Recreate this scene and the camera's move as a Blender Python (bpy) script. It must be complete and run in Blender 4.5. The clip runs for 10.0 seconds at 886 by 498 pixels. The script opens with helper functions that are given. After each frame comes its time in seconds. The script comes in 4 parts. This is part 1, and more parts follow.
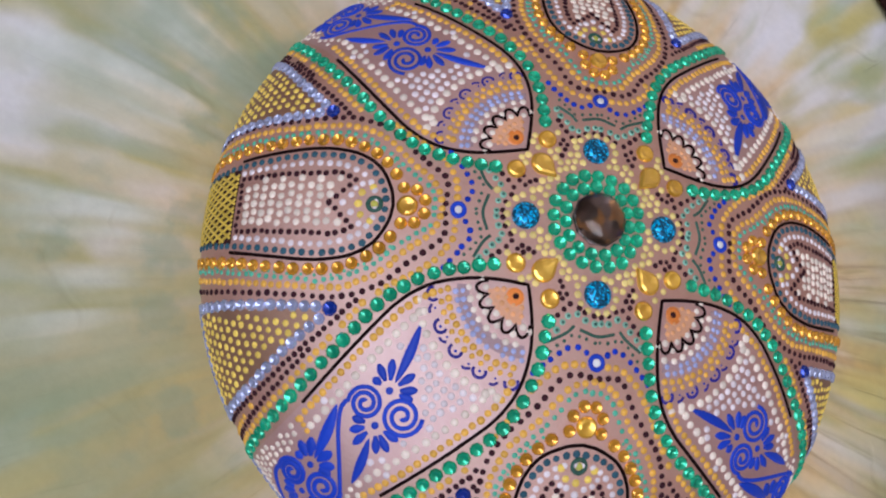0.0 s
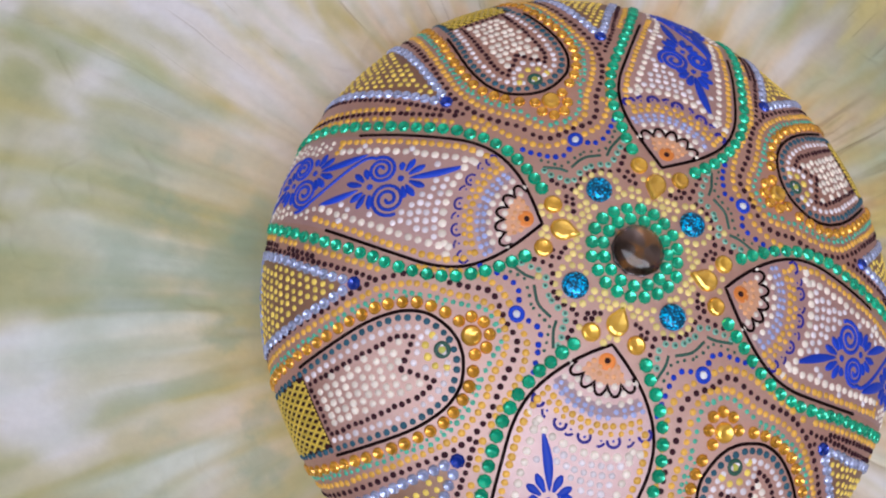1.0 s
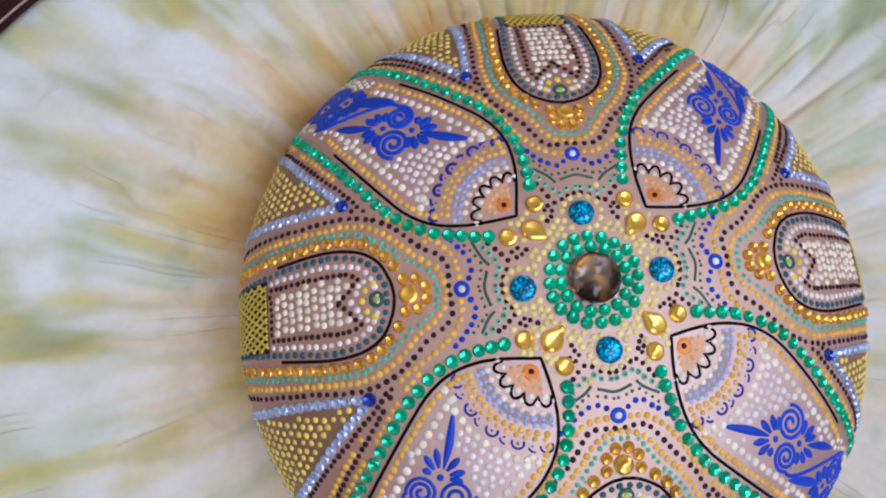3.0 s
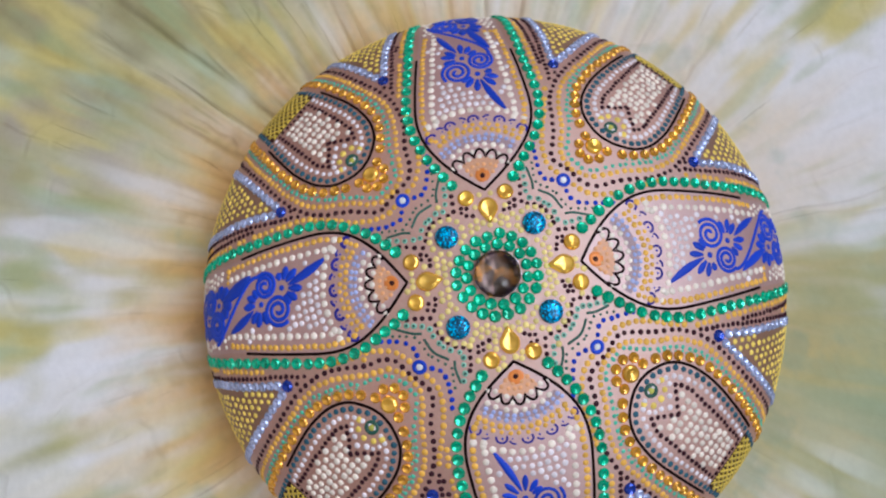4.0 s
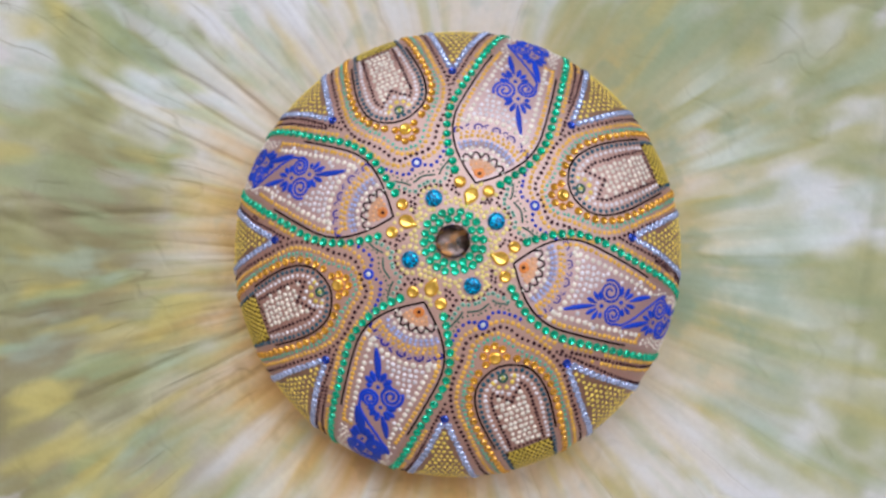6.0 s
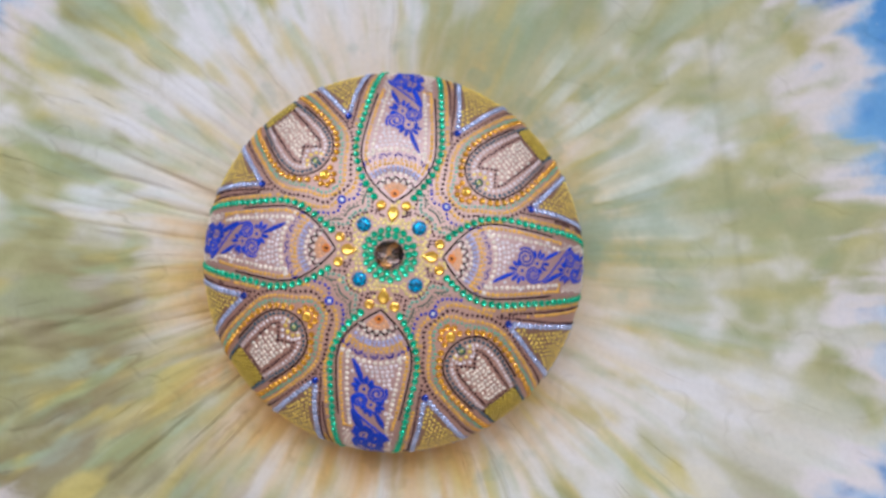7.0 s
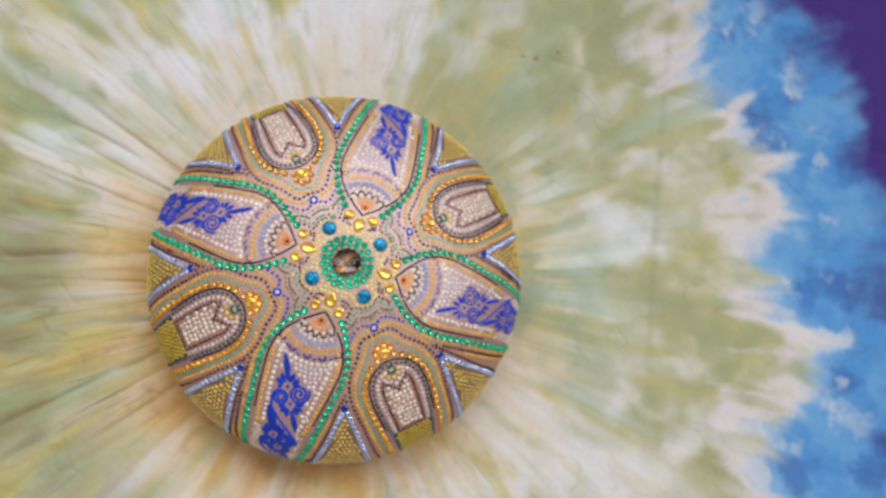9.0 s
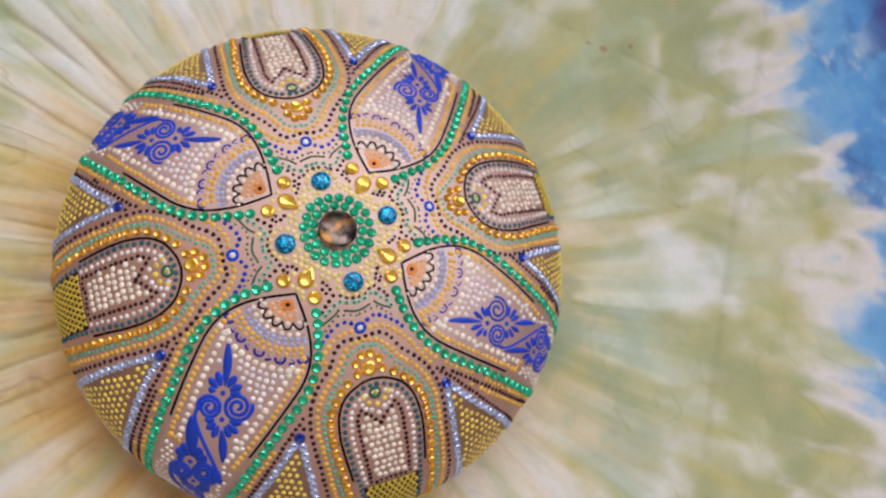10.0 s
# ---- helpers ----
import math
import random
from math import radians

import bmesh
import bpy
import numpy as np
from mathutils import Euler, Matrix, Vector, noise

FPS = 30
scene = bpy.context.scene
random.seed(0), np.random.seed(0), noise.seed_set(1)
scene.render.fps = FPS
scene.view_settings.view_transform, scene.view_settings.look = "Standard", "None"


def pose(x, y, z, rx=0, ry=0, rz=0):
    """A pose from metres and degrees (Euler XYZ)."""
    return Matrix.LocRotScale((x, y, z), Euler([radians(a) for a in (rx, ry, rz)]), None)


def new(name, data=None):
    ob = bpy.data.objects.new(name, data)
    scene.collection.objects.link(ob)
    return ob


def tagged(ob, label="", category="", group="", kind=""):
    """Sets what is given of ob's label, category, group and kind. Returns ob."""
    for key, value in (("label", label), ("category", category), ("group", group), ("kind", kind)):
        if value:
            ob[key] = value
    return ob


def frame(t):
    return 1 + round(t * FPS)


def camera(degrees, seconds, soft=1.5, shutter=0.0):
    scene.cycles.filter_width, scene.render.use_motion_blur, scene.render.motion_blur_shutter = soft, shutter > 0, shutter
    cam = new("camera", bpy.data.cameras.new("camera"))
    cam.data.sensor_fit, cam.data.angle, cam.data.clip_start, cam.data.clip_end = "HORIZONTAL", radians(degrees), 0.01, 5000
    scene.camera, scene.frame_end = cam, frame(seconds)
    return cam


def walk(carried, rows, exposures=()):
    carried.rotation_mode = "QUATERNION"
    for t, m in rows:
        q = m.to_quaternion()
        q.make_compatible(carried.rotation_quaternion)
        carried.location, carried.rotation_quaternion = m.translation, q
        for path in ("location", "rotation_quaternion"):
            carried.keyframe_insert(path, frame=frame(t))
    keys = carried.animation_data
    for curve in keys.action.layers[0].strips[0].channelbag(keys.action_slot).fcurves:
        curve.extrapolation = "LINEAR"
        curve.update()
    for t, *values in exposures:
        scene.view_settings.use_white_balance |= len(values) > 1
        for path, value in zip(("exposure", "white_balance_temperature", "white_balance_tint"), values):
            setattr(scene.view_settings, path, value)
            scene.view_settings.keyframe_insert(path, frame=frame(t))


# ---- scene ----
FOV = 65.75
cam = camera(FOV, 10.0, soft=2.0)
# a phone lens that stays focused on the near dome
cam.data.dof.use_dof, cam.data.dof.focus_distance, cam.data.dof.aperture_fstop = True, 0.22, 15.0
# seconds, eye in metres, Euler turn in degrees
ROWS = [
    (0, 0.0151, 0.1026, 0.2575, 13.83, -12.20, -130.84),
    (0.5, 0.0405, 0.0995, 0.2687, 14.96, -10.21, -145.85),
    (1, 0.0644, 0.0770, 0.2697, 14.65, -7.32, -160.83),
    (1.5, 0.0791, 0.0516, 0.2781, 13.09, -8.64, -176.54),
    (2, 0.0744, 0.0194, 0.2757, 12.77, -8.29, -192.71),
    (2.2, 0.0748, 0.0096, 0.2749, 11.89, -8.12, -200.03),
    (3.3, 0.0677, -0.0334, 0.2892, 13.46, -2.77, -245.94),
    (3.5, 0.0558, -0.0353, 0.2972, 12.86, -1.18, -255.58),
    (4, 0.0331, -0.0158, 0.3084, 10.23, 1.71, -277.36),
    (4.5, 0.0248, -0.0058, 0.3174, 7.97, 4.74, -296.92),
    (5, 0.0192, -0.0124, 0.3080, 9.13, 2.01, -313.35),
    (5.5, 0.0141, -0.0198, 0.3355, 7.39, 1.73, -327.57),
    (5.7, 0.0186, -0.0228, 0.3600, 6.01, 2.68, -331.38),
    (6.8, 0.0336, -0.0227, 0.4467, 3.52, 1.96, -351.51),
    (7, 0.0362, -0.0206, 0.4577, 4.06, 0.34, -353.87),
    (7.5, 0.0244, -0.0311, 0.4814, 5.90, -1.81, -357.03),
    (8, 0.0317, -0.0529, 0.4892, 6.52, -2.24, -355.84),
    (8.5, 0.0231, -0.0547, 0.4883, 8.57, -5.22, -350.09),
    (9, 0.0103, -0.0599, 0.4714, 9.69, -9.66, -341.37),
    (9.5, 0.0096, -0.0648, 0.4236, 12.39, -12.14, -335.13),
    (10, 0.0218, -0.0775, 0.3504, 14.44, -12.64, -333.15),
]
walk(cam, [(t, pose(x, y, z, rx, ry, rz)) for t, x, y, z, rx, ry, rz in ROWS], [(0.0, -0.31, 5960, 17), (1.0, -0.16, 5950, 15), (2.0, -0.08, 5600, 12), (3.5, -0.17, 5690, 9), (5.0, -0.12, 5920, 9), (5.5, -0.08, 5920, 8), (7.0, -0.07, 5950, 10), (8.0, -0.07, 6450, 9), (9.0, -0.06, 6300, 7), (9.5, -0.07, 6350, 9), (10.0, -0.11, 6480, 10)])

# ---- light ----
world = bpy.data.worlds.new("sky")
scene.world = world
world.use_nodes = True
wn = world.node_tree.nodes
sky = wn.new("ShaderNodeTexSky")
sky.sky_type, sky.sun_disc, sky.sun_elevation, sky.sun_rotation = "NISHITA", False, radians(35), radians(160)
world.node_tree.links.new(sky.outputs[0], wn["Background"].inputs[0])
wn["Background"].inputs[1].default_value = 0.12

CLOTH_Z = -0.004
ROOM = dict(x0=-2.4, x1=3.3, y0=-2.6, y1=1.3, top=4.1)
WIN = dict(x0=-2.1, x1=2.0, z0=1.45, z1=4.0)


def window_light():
    lamp = bpy.data.lights.new("window_daylight", "AREA")
    lamp.shape, lamp.size, lamp.size_y = "RECTANGLE", WIN["x1"] - WIN["x0"], WIN["z1"] - WIN["z0"]
    lamp.energy, lamp.color = 165.0, (0.95, 0.98, 1.0)
    ob = new("window_daylight", lamp)
    ob.matrix_world = pose((WIN["x0"] + WIN["x1"]) / 2, ROOM["y1"] + 0.06, (WIN["z0"] + WIN["z1"]) / 2, -90, 0, 0)
    return ob


window_light()

# ---- materials ----


def material(name):
    m = bpy.data.materials.new(name)
    m.use_nodes = True
    nt = m.node_tree
    return m, nt, nt.nodes["Principled BSDF"]


def node(nt, kind, **values):
    n = nt.nodes.new(kind)
    for key, value in values.items():
        setattr(n, key, value)
    return n


def wire(nt, a, b):
    if isinstance(a, (int, float)):
        b.default_value = a
    elif isinstance(a, tuple):
        b.default_value = a if len(a) != 3 or b.type == "VECTOR" else (*a, 1)
    else:
        nt.links.new(a, b)


def calc(nt, op, a, b=0.0, c=0.0, clamp=False):
    n = node(nt, "ShaderNodeMath", operation=op, use_clamp=clamp)
    for s, v in zip(n.inputs, (a, b, c)):
        wire(nt, v, s)
    return n.outputs[0]


def vcalc(nt, op, a, b=None, scale=None):
    n = node(nt, "ShaderNodeVectorMath", operation=op)
    wire(nt, a, n.inputs[0])
    if b is not None:
        wire(nt, b, n.inputs[1])
    if scale is not None:
        wire(nt, scale, n.inputs["Scale"])
    return n.outputs["Value"] if op in ("LENGTH", "DOT_PRODUCT") else n.outputs["Vector"]


def noise_of(nt, vector, scale, detail=3.0, rough=0.55, lacunarity=2.0):
    n = node(nt, "ShaderNodeTexNoise")
    wire(nt, vector, n.inputs["Vector"])
    n.inputs["Scale"].default_value, n.inputs["Detail"].default_value, n.inputs["Roughness"].default_value = scale, detail, rough
    return n.outputs[0]


def step_of(nt, value, a, b):
    n = node(nt, "ShaderNodeMapRange", interpolation_type="SMOOTHSTEP")
    wire(nt, value, n.inputs[0])
    n.inputs[1].default_value, n.inputs[2].default_value = a, b
    return n.outputs[0]


def mixed(nt, fac, a, b, blend="MIX"):
    n = node(nt, "ShaderNodeMix", data_type="RGBA", blend_type=blend)
    wire(nt, fac, n.inputs[0])
    wire(nt, a, n.inputs[6])
    wire(nt, b, n.inputs[7])
    return n.outputs[2]


def bumped(nt, bsdf, height, distance, strength=1.0):
    n = node(nt, "ShaderNodeBump")
    n.inputs["Distance"].default_value, n.inputs["Strength"].default_value = distance, strength
    wire(nt, height, n.inputs["Height"])
    wire(nt, n.outputs[0], bsdf.inputs["Normal"])


def where(nt):
    return node(nt, "ShaderNodeNewGeometry").outputs["Position"]


def paint(name, color, rough=0.38, joined=False, spread=0.16, metal=0.0, coat=0.12, spec=0.3):
    """Hand-laid acrylic paint: each piece a little lighter or darker, with fine brush relief."""
    m, nt, p = material(name)
    pos = where(nt)
    if joined:
        rnd = node(nt, "ShaderNodeNewGeometry").outputs["Random Per Island"]
    else:
        rnd = node(nt, "ShaderNodeObjectInfo").outputs["Random"]
    tone = calc(nt, "ADD", calc(nt, "MULTIPLY", calc(nt, "SUBTRACT", rnd, 0.5), 2 * spread), 1.0)
    grain = calc(nt, "ADD", calc(nt, "MULTIPLY", noise_of(nt, pos, 900.0, 2.0), 0.24), 0.88)
    scaled = vcalc(nt, "SCALE", tuple(color), scale=calc(nt, "MULTIPLY", tone, grain))
    wire(nt, scaled, p.inputs["Base Color"])
    p.inputs["Roughness"].default_value, p.inputs["Metallic"].default_value = rough, metal
    p.inputs["Coat Weight"].default_value, p.inputs["Coat Roughness"].default_value = coat, 0.2
    p.inputs["Specular IOR Level"].default_value = spec
    bumped(nt, p, noise_of(nt, pos, 1400.0, 2.0), 0.0002, 0.5)
    return m


def foil_gem(name, color, rough=0.13, metal=0.72, spread=0.2):
    """Foil-backed acrylic stone."""
    m, nt, p = material(name)
    rnd = node(nt, "ShaderNodeObjectInfo").outputs["Random"]
    tone = calc(nt, "ADD", calc(nt, "MULTIPLY", calc(nt, "SUBTRACT", rnd, 0.5), 2 * spread), 1.0)
    scaled = vcalc(nt, "SCALE", tuple(color), scale=tone)
    wire(nt, scaled, p.inputs["Base Color"])
    p.inputs["Roughness"].default_value, p.inputs["Metallic"].default_value = rough, metal
    p.inputs["Coat Weight"].default_value, p.inputs["Coat Roughness"].default_value = 0.7, 0.04
    return m


def body_paint(name, dark, light, fleck, lustre, sheen, pearly=0.45):
    """Metallic ground coat with a pearl lustre over it."""
    m, nt, p = material(name)
    pos = where(nt)
    big = noise_of(nt, pos, 38.0, 4.0)
    fine = noise_of(nt, pos, 420.0, 3.0)
    c = mixed(nt, step_of(nt, big, 0.35, 0.68), dark, light)
    c = mixed(nt, calc(nt, "MULTIPLY", fine, 0.35), c, fleck)
    wire(nt, c, p.inputs["Base Color"])
    p.inputs["Roughness"].default_value = 0.5
    relief = node(nt, "ShaderNodeBump")
    relief.inputs["Distance"].default_value, relief.inputs["Strength"].default_value = 0.0004, 0.35
    wire(nt, noise_of(nt, pos, 700.0, 3.0), relief.inputs["Height"])
    wire(nt, relief.outputs[0], p.inputs["Normal"])
    pearl = node(nt, "ShaderNodeBsdfGlossy")
    wire(nt, mixed(nt, fine, lustre, sheen), pearl.inputs["Color"])
    wire(nt, calc(nt, "ADD", calc(nt, "MULTIPLY", big, 0.12), 0.52), pearl.inputs["Roughness"])
    wire(nt, relief.outputs[0], pearl.inputs["Normal"])
    both = node(nt, "ShaderNodeMixShader")
    both.inputs[0].default_value = pearly
    nt.links.new(p.outputs[0], both.inputs[1])
    nt.links.new(pearl.outputs[0], both.inputs[2])
    nt.links.new(both.outputs[0], nt.nodes["Material Output"].inputs["Surface"])
    return m


def glitter(name, color):
    m, nt, p = material(name)
    pos = where(nt)
    v = node(nt, "ShaderNodeTexVoronoi")
    wire(nt, pos, v.inputs["Vector"])
    v.inputs["Scale"].default_value = 1700.0
    cell = v.outputs["Color"]
    sep = node(nt, "ShaderNodeSeparateColor")
    wire(nt, cell, sep.inputs[0])
    # a few much brighter cells put the flakes' sparkle into the colour
    scaled = vcalc(nt, "SCALE", tuple(color), scale=calc(nt, "ADD", calc(nt, "MULTIPLY", calc(nt, "POWER", sep.outputs[0], 3.0), 3.6), 0.25))
    wire(nt, scaled, p.inputs["Base Color"])
    p.inputs["Metallic"].default_value, p.inputs["Roughness"].default_value = 0.45, 0.35
    p.inputs["Coat Weight"].default_value, p.inputs["Coat Roughness"].default_value = 0.25, 0.05
    bumped(nt, p, sep.outputs[1], 0.0003, 0.8)
    return m


def flecked_foil():
    """Crumpled bronze foil: dark, lilac-grey and golden patches painted in for reflections and glints."""
    m, nt, p = material("bronze_foil")
    v = node(nt, "ShaderNodeTexVoronoi")
    wire(nt, where(nt), v.inputs["Vector"])
    v.inputs["Scale"].default_value = 330.0
    sep = node(nt, "ShaderNodeSeparateColor")
    wire(nt, v.outputs["Color"], sep.inputs[0])
    c = mixed(nt, step_of(nt, sep.outputs[0], 0.35, 0.6), (0.10, 0.08, 0.09), (0.40, 0.34, 0.38))
    c = mixed(nt, step_of(nt, sep.outputs[1], 0.68, 0.78), c, (0.75, 0.42, 0.13))
    wire(nt, c, p.inputs["Base Color"])
    p.inputs["Metallic"].default_value, p.inputs["Roughness"].default_value = 0.8, 0.25
    bumped(nt, p, sep.outputs[2], 0.0004, 0.5)
    return m


def smoky_glass():
    m, nt, p = material("smoky_glass")
    p.inputs["Base Color"].default_value = (0.64, 0.57, 0.52, 1)
    p.inputs["Transmission Weight"].default_value, p.inputs["IOR"].default_value, p.inputs["Roughness"].default_value = 1.0, 1.5, 0.02
    return m


# degrees from east, anticlockwise; how much sage dye the cloth took near its middle and farther out (0 pale, 1 full)
SAGE_BY_ANGLE = (
    (-180, 0.36, 0.5), (-165, 0.4, 0.52), (-150, 0.5, 0.78), (-140, 0.5, 0.88), (-128, 0.4, 0.62), (-110, 0.35, 0.42), (-90, 0.3, 0.38), (-70, 0.3, 0.36),
    (-50, 0.36, 0.38), (-38, 0.3, 0.32), (-27, 0.36, 0.6), (-18, 0.28, 0.36), (-8, 0.34, 0.5), (2, 0.54, 0.54), (8, 0.62, 0.50), (16, 0.60, 0.66), (25, 0.50, 0.64),
    (35, 0.48, 0.5), (45, 0.56, 0.56), (55, 0.66, 0.52), (65, 0.72, 0.64), (76, 0.66, 0.60), (86, 0.42, 0.40), (95, 0.2, 0.26), (110, 0.1, 0.28),
    (122, 0.1, 0.56), (132, 0.04, 0.2), (142, 0.1, 0.46), (152, 0.14, 0.6), (160, 0.2, 0.38), (168, 0.26, 0.58), (180, 0.36, 0.5),
)
# small green spots round the middle: place and width in metres
GREEN_SPOTS = ((0.124, 0.059, 0.011), (0.100, 0.084, 0.009), (0.092, 0.100, 0.012), (0.074, 0.113, 0.012), (0.041, 0.131, 0.013), (0.160, 0.024, 0.013), (0.131, 0.022, 0.008), (0.118, 0.128, 0.010))
RUST_SPOTS = ((0.0705, 0.207, 0.0034), (0.081, 0.2095, 0.0032), (0.096, 0.221, 0.0020))


def tie_dye():
    """Cotton dyed in rays from its middle: cream, sage and yellow, then a blue ring, then violet."""
    m, nt, p = material("tie_dyed_cotton")
    flat = vcalc(nt, "MULTIPLY", where(nt), (1.0, 1.0, 0.0))
    r0 = vcalc(nt, "LENGTH", flat)
    way = vcalc(nt, "NORMALIZE", flat)
    bend = node(nt, "ShaderNodeTexNoise")
    wire(nt, flat, bend.inputs["Vector"])
    bend.inputs["Scale"].default_value, bend.inputs["Detail"].default_value = 13.0, 2.0
    off = vcalc(nt, "SCALE", vcalc(nt, "SUBTRACT", bend.outputs["Color"], (0.5, 0.5, 0.5)), scale=0.07)
    way2 = vcalc(nt, "NORMALIZE", vcalc(nt, "ADD", way, off))

    def rays(width, along, seed, detail=3.0):
        up = node(nt, "ShaderNodeCombineXYZ")
        wire(nt, calc(nt, "ADD", calc(nt, "MULTIPLY", r0, along), seed), up.inputs[2])
        return noise_of(nt, vcalc(nt, "ADD", vcalc(nt, "SCALE", way2, scale=width), up.outputs[0]), 1.0, detail)

    def toward(deg, a, b):
        return step_of(nt, vcalc(nt, "DOT_PRODUCT", way2, (math.cos(radians(deg)), math.sin(radians(deg)), 0.0)), a, b)

    def times(*values):
        out = values[0]
        for v in values[1:]:
            out = calc(nt, "MULTIPLY", out, v)
        return out

    def less(v):
        return calc(nt, "SUBTRACT", 1.0, v)

    def blot(seed, scale, a, b, detail=3.0):
        return step_of(nt, noise_of(nt, vcalc(nt, "ADD", flat, (seed, 2.3 * seed, 0.0)), scale, detail), a, b)

    # how much sage each way from the middle took up
    xy = node(nt, "ShaderNodeSeparateXYZ")
    wire(nt, way2, xy.inputs[0])
    turn = calc(nt, "ADD", calc(nt, "MULTIPLY", calc(nt, "ARCTAN2", xy.outputs[1], xy.outputs[0]), 0.5 / math.pi), 0.5)
    took = []
    for ring in (1, 2):
        ramp = node(nt, "ShaderNodeValToRGB")
        ramp.color_ramp.interpolation = "EASE"
        els = ramp.color_ramp.elements
        els.remove(els[1])
        els[0].position, els[0].color = 0.0, (*(SAGE_BY_ANGLE[0][ring],) * 3, 1)
        for row in SAGE_BY_ANGLE[1:]:
            e = els.new((row[0] + 180) / 360)
            e.color = (row[ring], row[ring], row[ring], 1)
        wire(nt, turn, ramp.inputs[0])
        took.append(ramp.outputs[0])
    outer = step_of(nt, r0, 0.155, 0.255)
    sage = calc(nt, "ADD", calc(nt, "MULTIPLY", took[0], less(outer)), calc(nt, "MULTIPLY", took[1], outer))
    eastward = toward(33, 0.42, 0.85)
    # dye that ran along the folds, in short streaks of three widths
    mid, thin = rays(6.0, 20.0, 5.1, 2.0), rays(12.0, 24.0, 9.7, 1.5)
    streak = calc(nt, "ADD", calc(nt, "ADD", times(rays(4.5, 14.0, 1.3, 1.5), 0.34), times(mid, 0.46)), times(thin, 0.20))
    amount = calc(nt, "ADD", streak, times(calc(nt, "SUBTRACT", sage, 0.47), 0.44))
    # south-west: olive-brown dye and the weaker light there, both put into the colour
    southwest = times(toward(-141, 0.72, 0.96), step_of(nt, r0, 0.125, 0.21))
    cream = mixed(nt, blot(0.7, 11.0, 0.35, 0.7), (0.78, 0.76, 0.79), (0.74, 0.70, 0.67))
    cream = mixed(nt, southwest, cream, (0.41, 0.35, 0.255))
    c = mixed(nt, step_of(nt, amount, 0.40, 0.56), cream, (0.49, 0.47, 0.25))
    c = mixed(nt, times(step_of(nt, amount, 0.50, 0.66), 0.85), c, (0.32, 0.30, 0.13))
    # to the east it ran together in soft blots
    wash = mixed(nt, blot(0.0, 12.0, 0.36, 0.62), (0.52, 0.50, 0.275), (0.35, 0.375, 0.21))
    wash = mixed(nt, times(blot(1.3, 20.0, 0.50, 0.66, 2.0), 0.55), wash, (0.62, 0.51, 0.30))
    wash = mixed(nt, times(blot(2.9, 27.0, 0.50, 0.66), 0.5), wash, (0.33, 0.39, 0.25))
    c = mixed(nt, times(eastward, step_of(nt, calc(nt, "ADD", sage, calc(nt, "ADD", times(blot(4.0, 15.0, 0.3, 0.7), 0.25), times(calc(nt, "SUBTRACT", mid, 0.5), 1.3))), 0.40, 0.85), 0.75), c, wash)
    # brown south-western blots, part dye, part painted dimness
    c = mixed(nt, times(southwest, blot(13.0, 9.0, 0.38, 0.6), 0.75), c, (0.26, 0.205, 0.10))
    # yellow, grass-green and grey-green lines where the folds took up dye
    c = mixed(nt, times(step_of(nt, rays(9.0, 15.0, 21.0, 1.5), 0.52, 0.66), calc(nt, "ADD", 0.52, times(sage, 0.3)), less(times(eastward, 0.6))), c, (0.64, 0.53, 0.17))
    c = mixed(nt, times(step_of(nt, rays(13.0, 15.0, 52.0, 1.5), 0.54, 0.68), calc(nt, "ADD", 0.3, times(sage, 0.4)), less(times(eastward, 0.3))), c, (0.36, 0.43, 0.23))
    c = mixed(nt, times(step_of(nt, rays(6.5, 12.0, 33.0), 0.52, 0.68), 0.45), c, (0.45, 0.56, 0.46))
    # pale gaps that the binding thread kept free of dye
    c = mixed(nt, times(step_of(nt, rays(9.0, 10.0, 95.0, 1.5), 0.50, 0.66), less(times(southwest, 0.8)), less(times(eastward, 0.55)), calc(nt, "SUBTRACT", 0.9, times(sage, 0.6))), c, (0.79, 0.765, 0.80))
    # pale mint star towards the north-east, pale rays to the east-south-east
    mint = times(toward(33, 0.82, 0.95), step_of(nt, calc(nt, "ADD", r0, times(thin, 0.05)), 0.155, 0.18), less(step_of(nt, calc(nt, "ADD", r0, times(mid, 0.08)), 0.205, 0.25)))
    c = mixed(nt, times(mint, step_of(nt, rays(11.0, 4.0, 120.0, 1.0), 0.40, 0.58), 0.9), c, (0.69, 0.73, 0.67))
    c = mixed(nt, times(toward(-14, 0.93, 0.99), step_of(nt, rays(9.0, 6.0, 140.0, 1.5), 0.40, 0.62), 0.65), c, (0.74, 0.70, 0.70))
    # grey-green lines between the pale rays of the star
    c = mixed(nt, times(toward(38, 0.62, 0.9), step_of(nt, rays(12.0, 5.0, 160.0, 1.5), 0.50, 0.62), less(step_of(nt, calc(nt, "ADD", r0, times(mid, 0.06)), 0.185, 0.25)), 0.5), c, (0.31, 0.40, 0.27))
    # rust-orange stain that spread from the middle
    stain = calc(nt, "ADD", r0, times(calc(nt, "SUBTRACT", rays(9.0, 6.0, 44.0, 2.0), 0.5), 0.13))
    south = toward(-115, -0.1, 0.85)
    reach = calc(nt, "ADD", calc(nt, "ADD", 0.42, times(eastward, 0.15)), times(south, 0.5), clamp=True)
    c = mixed(nt, times(less(step_of(nt, stain, 0.11, 0.205)), reach, calc(nt, "ADD", 0.65, times(blot(5.0, 30.0, 0.35, 0.65), 0.35))), c, (0.75, 0.49, 0.16))
    c = mixed(nt, times(less(step_of(nt, stain, 0.10, 0.155)), south, 0.8), c, (0.62, 0.33, 0.105))
